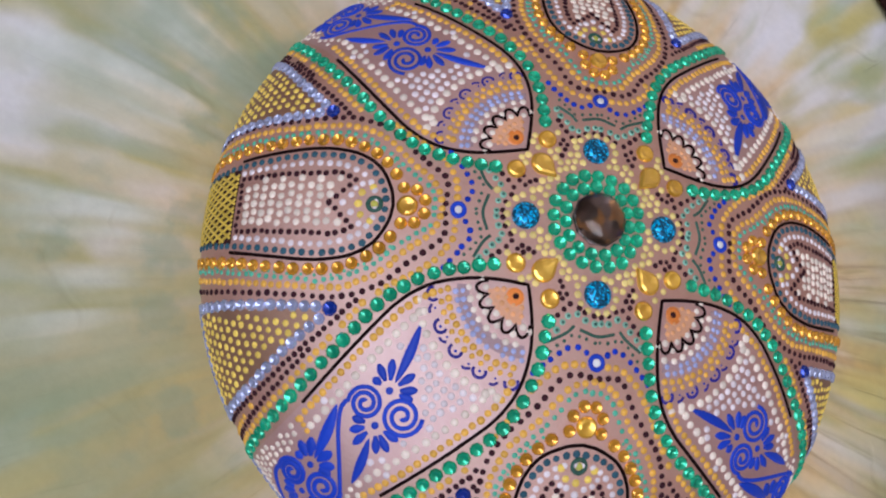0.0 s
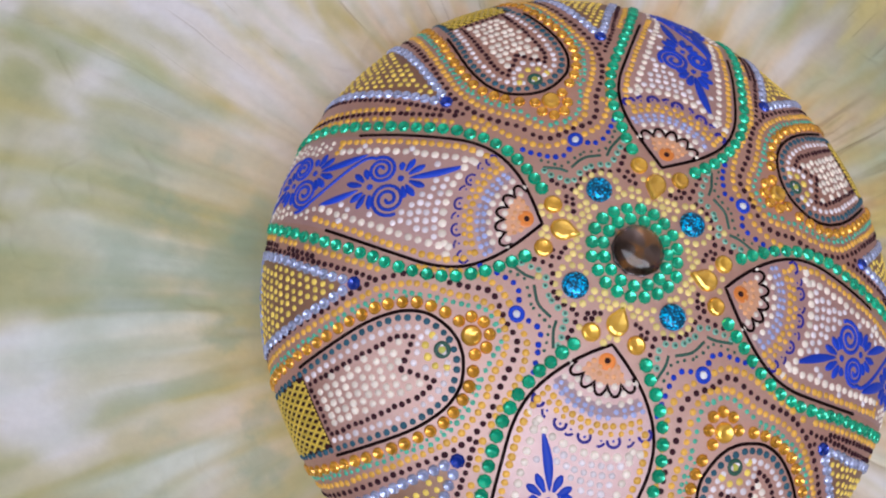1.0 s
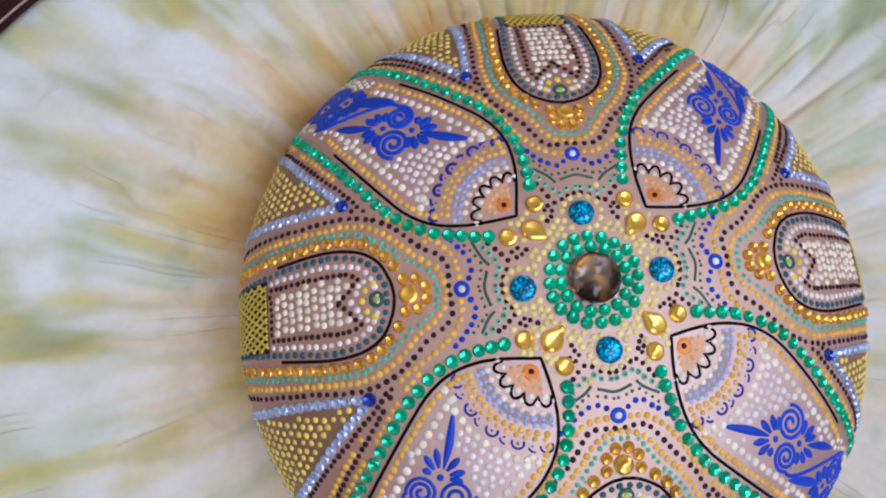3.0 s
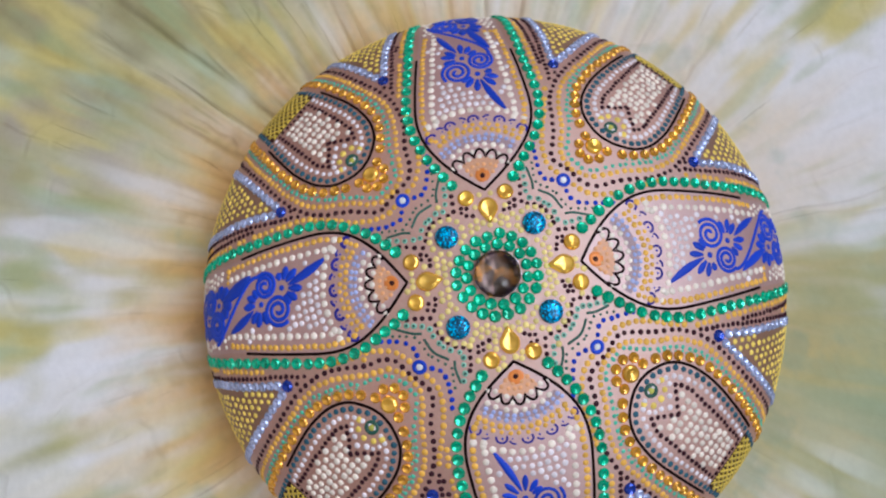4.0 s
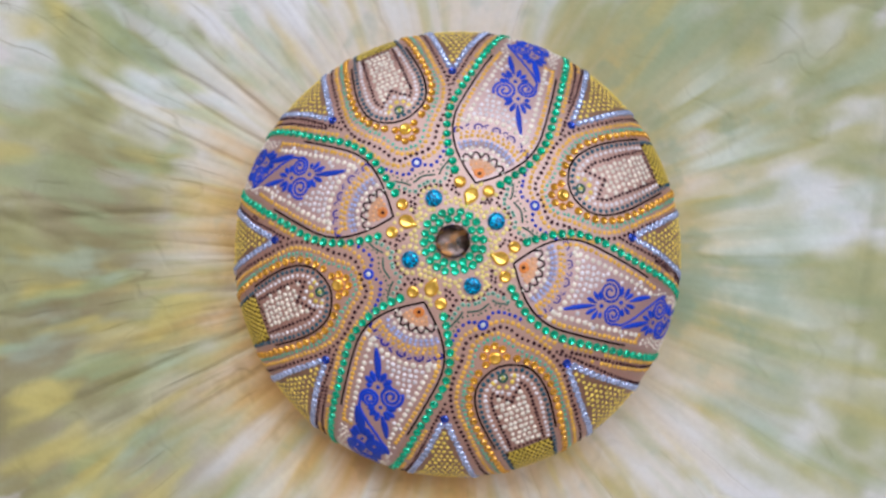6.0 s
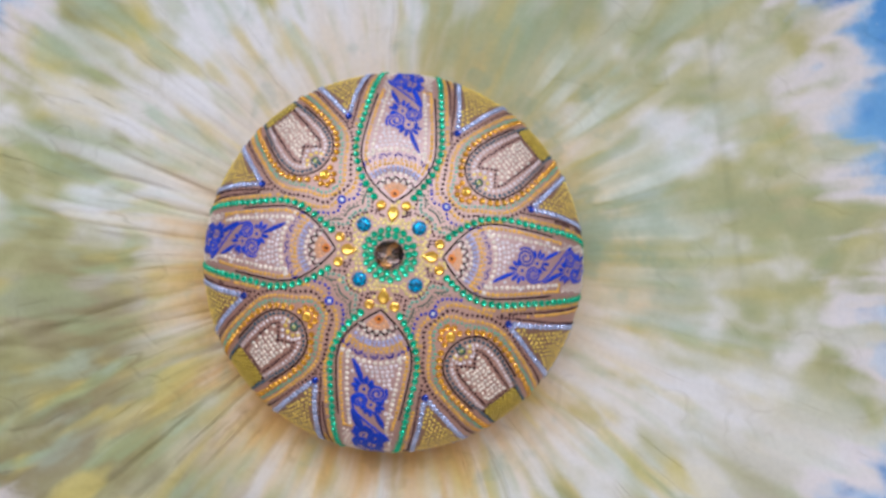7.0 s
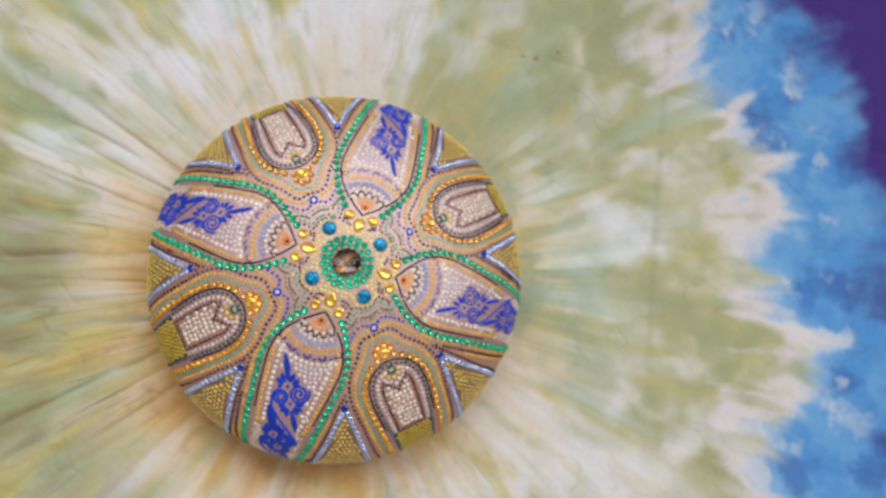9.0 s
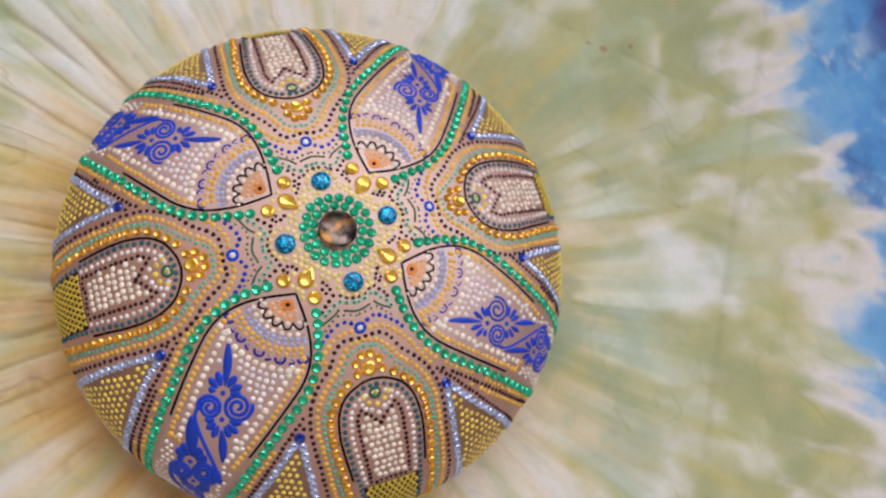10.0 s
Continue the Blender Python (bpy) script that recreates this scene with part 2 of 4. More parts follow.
    c = mixed(nt, times(less(step_of(nt, stain, 0.12, 0.2)), south, blot(6.0, 38.0, 0.50, 0.66), 0.5), c, (0.42, 0.27, 0.12))
    # grass green washes and spots
    c = mixed(nt, times(toward(70, 0.88, 1.0), blot(7.0, 14.0, 0.35, 0.65), 0.45), c, (0.30, 0.36, 0.22))
    c = mixed(nt, times(toward(8, 0.9, 1.0), blot(8.0, 22.0, 0.42, 0.62), less(step_of(nt, r0, 0.15, 0.24)), 0.6), c, (0.28, 0.37, 0.26))
    c = mixed(nt, times(blot(9.0, 34.0, 0.56, 0.72), less(step_of(nt, r0, 0.15, 0.2)), 0.3), c, (0.26, 0.38, 0.30))
    ragged = times(calc(nt, "SUBTRACT", noise_of(nt, flat, 90.0, 3.0), 0.5), 0.012)
    for spots, color, strength in ((GREEN_SPOTS, (0.24, 0.34, 0.25), 0.4), (RUST_SPOTS, (0.34, 0.16, 0.06), 0.7)):
        for x, y, wide in spots:
            d = vcalc(nt, "LENGTH", vcalc(nt, "SUBTRACT", flat, (x, y, 0.0)))
            d = calc(nt, "ADD", d, times(ragged, wide / 0.006))
            c = mixed(nt, times(less(step_of(nt, d, wide * 0.25, wide)), strength), c, color)
    # the blue ring with its frayed, bleeding edge
    fringe = calc(nt, "ADD", times(calc(nt, "SUBTRACT", rays(7.0, 5.0, 61.0, 2.0), 0.5), 0.22), times(calc(nt, "SUBTRACT", rays(16.0, 9.0, 73.0, 2.0), 0.5), 0.09))
    fringe = calc(nt, "MINIMUM", fringe, 0.018)
    edge = calc(nt, "ADD", calc(nt, "ADD", r0, fringe), times(calc(nt, "SUBTRACT", noise_of(nt, flat, 19.0, 4.0), 0.5), 0.085))
    pale = times(step_of(nt, edge, 0.292, 0.326), step_of(nt, rays(7.0, 6.0, 66.0, 2.0), 0.40, 0.52))
    c = mixed(nt, times(pale, 0.85), c, (0.77, 0.70, 0.73))
    blue = mixed(nt, step_of(nt, edge, 0.325, 0.375), (0.36, 0.55, 0.78), (0.085, 0.29, 0.66))
    blue = mixed(nt, times(blot(10.0, 24.0, 0.42, 0.62, 5.0), 0.55), blue, (0.20, 0.44, 0.74))
    blue = mixed(nt, times(blot(11.0, 20.0, 0.50, 0.66, 4.0), 0.7), blue, (0.04, 0.14, 0.44))
    c = mixed(nt, step_of(nt, edge, 0.322, 0.356), c, blue)
    gaps = times(blot(3.1, 22.0, 0.55, 0.66, 4.0), less(step_of(nt, r0, 0.385, 0.43)))
    c = mixed(nt, times(gaps, step_of(nt, edge, 0.318, 0.34), 0.75), c, (0.62, 0.66, 0.74))
    c = mixed(nt, step_of(nt, calc(nt, "ADD", edge, times(noise_of(nt, flat, 9.0, 4.0), 0.04)), 0.425, 0.49), c, (0.045, 0.014, 0.20))
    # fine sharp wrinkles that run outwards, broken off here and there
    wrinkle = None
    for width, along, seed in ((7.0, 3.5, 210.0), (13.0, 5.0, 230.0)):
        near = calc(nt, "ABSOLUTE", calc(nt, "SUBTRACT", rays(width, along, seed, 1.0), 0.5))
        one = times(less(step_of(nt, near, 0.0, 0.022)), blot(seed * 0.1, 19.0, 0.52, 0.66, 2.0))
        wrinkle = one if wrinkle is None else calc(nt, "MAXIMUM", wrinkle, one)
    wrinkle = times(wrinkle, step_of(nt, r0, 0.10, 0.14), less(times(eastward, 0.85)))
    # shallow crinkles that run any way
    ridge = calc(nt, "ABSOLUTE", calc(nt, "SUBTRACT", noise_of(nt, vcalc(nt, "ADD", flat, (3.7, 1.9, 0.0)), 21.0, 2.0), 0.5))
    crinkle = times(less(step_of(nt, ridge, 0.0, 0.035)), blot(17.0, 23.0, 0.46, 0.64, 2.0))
    # shade in crinkles and wrinkles is painted in, along with dye gathered there
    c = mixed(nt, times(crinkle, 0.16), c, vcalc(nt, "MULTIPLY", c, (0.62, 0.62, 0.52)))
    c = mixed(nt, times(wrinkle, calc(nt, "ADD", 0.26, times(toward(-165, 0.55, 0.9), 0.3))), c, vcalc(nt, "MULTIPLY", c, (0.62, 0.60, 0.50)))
    # the pressed fold lines, their shade darkened into the colour
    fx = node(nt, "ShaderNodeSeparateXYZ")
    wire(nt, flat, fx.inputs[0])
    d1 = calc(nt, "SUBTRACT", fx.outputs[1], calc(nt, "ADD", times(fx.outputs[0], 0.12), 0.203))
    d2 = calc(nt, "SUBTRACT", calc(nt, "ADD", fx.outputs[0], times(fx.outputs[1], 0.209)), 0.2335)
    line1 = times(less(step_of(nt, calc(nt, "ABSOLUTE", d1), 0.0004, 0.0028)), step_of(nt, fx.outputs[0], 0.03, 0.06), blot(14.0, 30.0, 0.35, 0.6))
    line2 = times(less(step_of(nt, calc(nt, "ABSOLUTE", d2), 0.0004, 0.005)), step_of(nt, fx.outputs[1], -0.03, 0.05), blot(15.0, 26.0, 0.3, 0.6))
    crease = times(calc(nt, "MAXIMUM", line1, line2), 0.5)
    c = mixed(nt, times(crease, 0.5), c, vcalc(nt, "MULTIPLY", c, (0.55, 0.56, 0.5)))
    c = vcalc(nt, "SCALE", c, scale=calc(nt, "ADD", times(noise_of(nt, flat, 260.0, 3.0), 0.16), 0.92))
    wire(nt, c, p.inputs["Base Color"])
    p.inputs["Roughness"].default_value = 0.85
    p.inputs["Sheen Weight"].default_value = 0.15
    h = calc(nt, "ADD", times(thin, 0.3), times(noise_of(nt, flat, 60.0, 4.0), 0.45))
    h = calc(nt, "SUBTRACT", h, calc(nt, "ADD", times(crease, 0.35), calc(nt, "ADD", times(wrinkle, 0.3), times(crinkle, 0.3))))
    bumped(nt, p, h, 0.003, 0.5)
    return m


def plaster(name, color):
    m, nt, p = material(name)
    pos = where(nt)
    wire(nt, mixed(nt, noise_of(nt, pos, 3.0, 4.0), color, tuple(0.9 * v for v in color)), p.inputs["Base Color"])
    p.inputs["Roughness"].default_value = 0.9
    bumped(nt, p, noise_of(nt, pos, 180.0, 3.0), 0.001, 0.3)
    return m


def boards():
    m, nt, p = material("floor_boards")
    pos = where(nt)
    g = noise_of(nt, vcalc(nt, "MULTIPLY", pos, (2.0, 30.0, 1.0)), 2.0, 5.0)
    wire(nt, mixed(nt, g, (0.22, 0.12, 0.06), (0.34, 0.2, 0.11)), p.inputs["Base Color"])
    p.inputs["Roughness"].default_value = 0.5
    return m


def leather():
    m, nt, p = material("maroon_leather")
    pos = where(nt)
    v = node(nt, "ShaderNodeTexVoronoi")
    wire(nt, pos, v.inputs["Vector"])
    v.inputs["Scale"].default_value = 600.0
    wire(nt, mixed(nt, noise_of(nt, pos, 40.0, 3.0), (0.020, 0.004, 0.005), (0.038, 0.008, 0.009)), p.inputs["Base Color"])
    p.inputs["Roughness"].default_value, p.inputs["Specular IOR Level"].default_value = 0.75, 0.2
    bumped(nt, p, v.outputs["Distance"], 0.0006, 0.4)
    return m


# ---- mesh helpers ----


def mesh_of(name, verts, faces, mat, smooth=True):
    me = bpy.data.meshes.new(name)
    me.from_pydata([tuple(v) for v in verts], [], faces)
    if smooth:
        me.polygons.foreach_set("use_smooth", [True] * len(me.polygons))
    me.materials.append(mat)
    me.update()
    return me


def part(name, me, parent, label="", m=None, kind=""):
    ob = new(name, me)
    ob.parent = parent
    if m is not None:
        ob.matrix_basis = m
    return tagged(ob, label=label, kind=kind)


def box_mesh(name, x0, x1, y0, y1, z0, z1, mat):
    v = [(x, y, z) for z in (z0, z1) for x, y in ((x0, y0), (x1, y0), (x1, y1), (x0, y1))]
    f = [(3, 2, 1, 0), (4, 5, 6, 7), (0, 1, 5, 4), (1, 2, 6, 5), (2, 3, 7, 6), (3, 0, 4, 7)]
    return mesh_of(name, v, f, mat, False)


# ---- unseen room, added to close the place and bounce light ----


def build_room():
    # wall warmth and ceiling brightness are chosen for the fill they bounce
    wall_m, ceil_m, floor_m = plaster("wall_paint", (0.30, 0.225, 0.175)), plaster("ceiling_paint", (0.66, 0.62, 0.57)), boards()
    x0, x1, y0, y1, top = (ROOM[k] for k in ("x0", "x1", "y0", "y1", "top"))
    low = CLOTH_Z - 0.004
    t = 0.12

    def piece(name, *b, mat=wall_m, label=""):
        return tagged(new(name, box_mesh(name, *b, mat)), label=label, category=name.split("_")[0], kind="structure")

    piece("floor", x0 - t, x1 + t, y0 - t, y1 + t, low - 0.1, low, mat=floor_m, label="brown wooden floor under the dyed cloth")
    piece("ceiling", x0 - t, x1 + t, y0 - t, y1 + t, top, top + 0.1, mat=ceil_m, label="unseen pale plaster ceiling, added for soft fill light")
    # lighter south wall, added out of view to soften the dome's southern shadow
    piece("wall_south", x0 - t, x1 + t, y0 - t, y0, low, top, mat=plaster("bounce_wall_paint", (0.55, 0.47, 0.405)), label="unseen warm beige wall, added to bounce light from the south")
    piece("wall_east", x1, x1 + t, y0, y1, low, top, label="unseen warm brown plaster wall, added for warm bounce light")
    piece("wall_west", x0 - t, x0, y0, y1, low, top, label="unseen warm brown plaster wall, added for warm bounce light")
    # north wall round the window opening
    a, b, c, d = WIN["x0"], WIN["x1"], WIN["z0"], WIN["z1"]
    verts = []
    faces = []
    for bx in ((x0 - t, a, low, top), (b, x1 + t, low, top), (a, b, low, c), (a, b, d, top)):
        n = len(verts)
        verts += [(x, y, z) for z in bx[2:] for x, y in ((bx[0], y1), (bx[1], y1), (bx[1], y1 + t), (bx[0], y1 + t))]
        faces += [tuple(n + i for i in f) for f in ((3, 2, 1, 0), (4, 5, 6, 7), (0, 1, 5, 4), (1, 2, 6, 5), (2, 3, 7, 6), (3, 0, 4, 7))]
    tagged(new("wall_north", mesh_of("wall_north", verts, faces, wall_m, False)), "unseen warm brown plaster wall with a window opening, added", "wall", kind="structure")


build_room()

# ---- the dyed cloth ----


def hash_noise(x, y, z=0.0):
    return noise.noise(Vector((x, y, z)))


def build_cloth():
    half, rings, spokes = 0.8, 160, 1080
    verts, faces = [(0, 0, CLOTH_Z)], []
    for i in range(1, rings + 1):
        k = i / rings
        for j in range(spokes):
            a = 2 * math.pi * j / spokes
            reach = half / max(abs(math.cos(a)), abs(math.sin(a)))
            r = (0.35 * k + 0.65 * k * k) * (half * (1 - k * k) + reach * k * k)
            ca, sa = math.cos(a), math.sin(a)
            x, y = r * ca, r * sa
            fold = 0.0
            for width, depth, along, seed in ((7, 0.0016, 8, 0), (17, 0.0010, 12, 11), (34, 0.0006, 18, 23)):
                n = hash_noise(ca * width, sa * width + seed, r * along + seed)
                fold += depth * (1 - 2.2 * abs(n))
            # sharp creases, most of them to the west and south-west
            west = max(0.0, -ca * 0.94 - sa * 0.34) ** 1.5
            rough = 0.25 + 0.75 * west
            for width, depth, along, seed in ((8, 0.0040, 6.0, 41), (13, 0.0026, 9.0, 57)):
                n = hash_noise(ca * width + 0.3 * hash_noise(x * 14, y * 14, seed), sa * width + seed, r * along)
                here = max(0.0, min(1.0, 0.5 + 2.2 * hash_noise(x * 16 + seed, y * 16, 2.0)))
                fold -= depth * rough * here * math.exp(-((n / 0.11) ** 2))
            fold *= min(1.0, r / 0.09) * (0.28 + 0.72 * west)
            wave = 0.003 * hash_noise(x * 7, y * 7, 4.0) + 0.0012 * hash_noise(x * 28, y * 28, 9.0)
            # the pressed folds of the stored cloth
            d1, d2 = y - 0.203 - 0.12 * x, x - 0.2335 + 0.209 * y
            g1 = math.exp(-((d1 / 0.004) ** 2)) * min(1.0, max(0.0, (x - 0.02) / 0.06))
            g2 = math.exp(-((d2 / 0.004) ** 2)) * max(0.0, 1 - abs(y - 0.12) / 0.2)
            pressed = 0.0030 * g1 + 0.0030 * g2 - 0.024 * max(0.0, 0.05 - abs(d1)) * min(1.0, max(0.0, x / 0.1)) - 0.030 * max(0.0, 0.05 - abs(d2)) * max(0.0, 1 - abs(y - 0.12) / 0.2)
            verts.append((x, y, CLOTH_Z + fold * 0.8 + wave - pressed))
    for j in range(spokes):
        faces.append((0, 1 + j, 1 + (j + 1) % spokes))
    for i in range(rings - 1):
        p, q = 1 + i * spokes, 1 + (i + 1) * spokes
        for j in range(spokes):
            k = (j + 1) % spokes
            faces.append((p + j, q + j, q + k, p + k))
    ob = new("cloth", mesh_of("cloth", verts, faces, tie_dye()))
    tagged(ob, "creased tie-dyed cotton cloth, cream, sage, blue and violet", "cloth")


build_cloth()

# ---- the painted dome ----
# Its side is a half ellipse above the widest line and a tucked-in foot below it.
WIDE, WAIST, RISE, FOOT = 0.1205, 0.020, 0.0555, 0.024
N_UP, N_LOW = 400, 120
_up = np.linspace(0, math.pi / 2, N_UP)
_low = np.linspace(0, math.pi / 2, N_LOW)[1:]
TUCK = 0.008  # how much the side draws in towards the widest line
PROF_R = np.r_[WIDE * np.sin(_up) * (1 - TUCK * np.clip((_up - 0.85) / 0.72, 0, 1) ** 1.5), WIDE * (1 - TUCK) * (0.72 + 0.28 * np.cos(_low))]
PROF_Z = np.r_[WAIST + RISE * np.cos(_up), WAIST - FOOT * np.sin(_low)]
PROF_S = np.r_[0, np.cumsum(np.hypot(np.diff(PROF_R), np.diff(PROF_Z)))]
PROF_DR, PROF_DZ = np.gradient(PROF_R, PROF_S), np.gradient(PROF_Z, PROF_S)
LAST = 0.158  # how far down the side the decoration runs


# Axes of the eight panels, and how far the painter's hand strayed from true symmetry on them:
# distance out in millimetres, then the shift outward and to the left.
LEAF_AXES, FISH_AXES = (2.5, 90.6, 179.7, 268.9), (44.7, 134.2, 223.4, 313.5)
LEAF_STRAY = (((34.3, 2.3, -0.2),), ((34.3, 0.2, -1.0),), ((34.3, 0.1, 0.2),), ((34.3, 2.2, 0.3),))
FISH_STRAY = (((21.6, 1.7, -0.0), (42.6, 0.5, 0.2), (68.2, -0.5, 0.2)), ((21.6, -0.5, -0.2), (42.6, -2.0, 1.2), (68.2, 2.3, -0.2)), ((21.6, -1.1, 2.0), (42.6, -0.9, 1.2), (68.2, -0.0, 0.3)), ((21.6, 2.1, 2.2), (42.6, -0.1, 0.3), (68.2, 1.6, 0.2)))


def stray_table():
    """Gaussian weights that give the strays exactly at their places, in the plan's millimetres."""
    places, shifts = [(0.0, 0.0)], [(1.7, -0.1)]
    for axes, rows in ((LEAF_AXES, LEAF_STRAY), (FISH_AXES, FISH_STRAY)):
        for axis, row in zip(axes, rows):
            c, s = math.cos(radians(axis)), math.sin(radians(axis))
            for out, du, dv in row:
                places.append((out * c, out * s))
                shifts.append((du * c - dv * s, du * s + dv * c))
    places, shifts = np.array(places), np.array(shifts)
    gap = ((places[:, None] - places[None]) ** 2).sum(-1)
    return places, np.linalg.solve(np.exp(-gap / STRAY_REACH**2), shifts)


STRAY_REACH = 17.0
STRAY_AT, STRAY_BY = stray_table()


def strayed(x, y):
    k = np.exp(-((STRAY_AT[:, 0] - x) ** 2 + (STRAY_AT[:, 1] - y) ** 2) / STRAY_REACH**2)
    return x + float(k @ STRAY_BY[:, 0]), y + float(k @ STRAY_BY[:, 1])


def on_dome(x, y):
    """From the flat plan of the pattern, in millimetres, to a place on the dome with its normal and outward tangent."""
    x, y = strayed(x, y)
    s = math.hypot(x, y) / 1000
    a = math.atan2(y, x)
    r, z = float(np.interp(s, PROF_S, PROF_R)), float(np.interp(s, PROF_S, PROF_Z))
    dr, dz = float(np.interp(s, PROF_S, PROF_DR)), float(np.interp(s, PROF_S, PROF_DZ))
    ca, sa = math.cos(a), math.sin(a)
    k = math.hypot(dr, dz)
    dr, dz = dr / k, dz / k
    return Vector((r * ca, r * sa, z)), Vector((-dz * ca, -dz * sa, dr)), Vector((dr * ca, dr * sa, dz))


def seat(x, y, size, turn=0.0, lift=0.0, tall=1.0):
    """The pose of a unit stone or dot of that size at (x, y) of the plan, its own x axis turned from the outward way."""
    p, n, t = on_dome(x, y)
    b = n.cross(t)
    m = Matrix((t, b, n)).transposed().to_4x4()
    m.translation = p + n * (lift / 1000)
    h = size / 2000
    return m @ Matrix.Rotation(turn, 4, "Z") @ Matrix.Diagonal((h, h, h * tall, 1))


def spin(u, v, axis):
    a = radians(axis)
    return u * math.cos(a) - v * math.sin(a), u * math.sin(a) + v * math.cos(a)


def smooth_line(pts, step=1.0):
    """Points at even steps along a smooth curve through a few places."""
    p = [Vector(q) for q in pts]
    p = [p[0] * 2 - p[1], *p, p[-1] * 2 - p[-2]]
    fine = []
    for i in range(1, len(p) - 2):
        a, b, c, d = p[i - 1 : i + 3]
        for k in range(24):
            t = k / 24
            fine.append(0.5 * (2 * b + (c - a) * t + (2 * a - 5 * b + 4 * c - d) * t * t + (3 * b - a - 3 * c + d) * t**3))
    fine.append(p[-2])
    total = sum((fine[i + 1] - fine[i]).length for i in range(len(fine) - 1))
    count = max(1, round(total / step))
    out, walked, i = [fine[0].copy()], 0.0, 0
    for k in range(1, count + 1):
        aim = total * k / count
        while i < len(fine) - 2 and walked + (fine[i + 1] - fine[i]).length < aim:
            walked += (fine[i + 1] - fine[i]).length
            i += 1
        seg = (fine[i + 1] - fine[i]).length
        out.append(fine[i].lerp(fine[i + 1], (aim - walked) / seg if seg else 0))
    return out


def shifted(line, d):
    """A line moved sideways, to the left of its run where d is positive."""
    out = []
    for i, p in enumerate(line):
        t = (line[min(i + 1, len(line) - 1)] - line[max(i - 1, 0)]).normalized()
        out.append(p + Vector((-t.y, t.x)) * d)
    return out


def spaced(line, step):
    return smooth_line([tuple(p) for p in line], step)


def inside(x, y, poly):
    hit = False
    for i in range(len(poly)):
        (x1, y1), (x2, y2) = poly[i], poly[i - 1]
        if (y1 > y) != (y2 > y) and x < (x2 - x1) * (y - y1) / (y2 - y1) + x1:
            hit = not hit
    return hit


dice = random.Random(7)
dome = tagged(new("painted_dome"), "dome-shaped dot-painted mandala ornament set with coloured rhinestones", "ornament")
dome.empty_display_size = 0.05

# colour of the paints, as linear values
PAINTS = {
    "yellow_dot": (0.85, 0.47, 0.075),
    "straw_dot": (0.92, 0.68, 0.13),
    "pale_dot": (0.88, 0.70, 0.25),
    "cream_dot": (0.90, 0.79, 0.69),
    "white_dot": (0.86, 0.78, 0.83),
    "lilac_dot": (0.42, 0.47, 0.80),
    "brown_dot": (0.045, 0.014, 0.022),
    "blue_dot": (0.015, 0.05, 0.50),
    "mint_dot": (0.10, 0.50, 0.35),
    "aqua_dot": (0.27, 0.56, 0.44),
    "pine_dot": (0.035, 0.12, 0.09),
    "slate_dot": (0.045, 0.12, 0.17),
    "orange_dot": (0.86, 0.43, 0.20),
}
WORDS = {
    "yellow_dot": "raised dot of warm yellow paint",
    "straw_dot": "raised dot of straw yellow paint",
    "pale_dot": "raised dot of pale yellow paint",
    "cream_dot": "raised dot of cream paint",
    "white_dot": "raised dot of pearly white paint",
    "lilac_dot": "raised dot of lilac blue paint",
    "brown_dot": "raised dot of dark brown paint",
    "blue_dot": "raised dot of ultramarine paint",
    "mint_dot": "small raised dot of mint green paint",
    "aqua_dot": "pale mint paint dot with a dark green point",
    "pine_dot": "tiny raised dot of pine green paint",
    "slate_dot": "raised dot of slate blue paint",
    "orange_dot": "raised dot of orange paint",
}
dots = {k: [] for k in PAINTS}  # plan x, y, size
taken = []  # plan x, y, radius of what is already laid


def dot(kind, x, y, size, jitter=0.12):
    x, y = x + dice.gauss(0, jitter), y + dice.gauss(0, jitter)
    if math.hypot(x, y) < LAST * 1000:
        dots[kind].append((x, y, size * dice.uniform(0.9, 1.1)))
        taken.append((x, y, size / 2))


def dot_row(kind, line, axis, step, size, jitter=0.12):
    for p in spaced(line, step):
        x, y = spin(p[0], p[1], axis)
        dot(kind, x, y, size, jitter)


def free(x, y, radius):
    return all((x - a) ** 2 + (y - b) ** 2 > (radius + c) ** 2 for a, b, c in taken if abs(x - a) < 12 and abs(y - b) < 12)


# unit meshes ---------------------------------------------------------------


def unit_dot(name, mat, sides=8):
    v = [(math.cos(2 * math.pi * i / sides), math.sin(2 * math.pi * i / sides), -0.15) for i in range(sides)]
    v += [(0.86 * math.cos(2 * math.pi * i / sides), 0.86 * math.sin(2 * math.pi * i / sides), 0.2) for i in range(sides)]
    v += [(0.45 * math.cos(2 * math.pi * i / sides), 0.45 * math.sin(2 * math.pi * i / sides), 0.36) for i in range(sides)]
    v.append((0, 0, 0.4))
    f = []
    for i in range(sides):
        j = (i + 1) % sides
        f += [(i, j, sides + j, sides + i), (sides + i, sides + j, 2 * sides + j, 2 * sides + i), (2 * sides + i, 2 * sides + j, 3 * sides)]
    return v, f, mesh_of(name, v, f, mat)


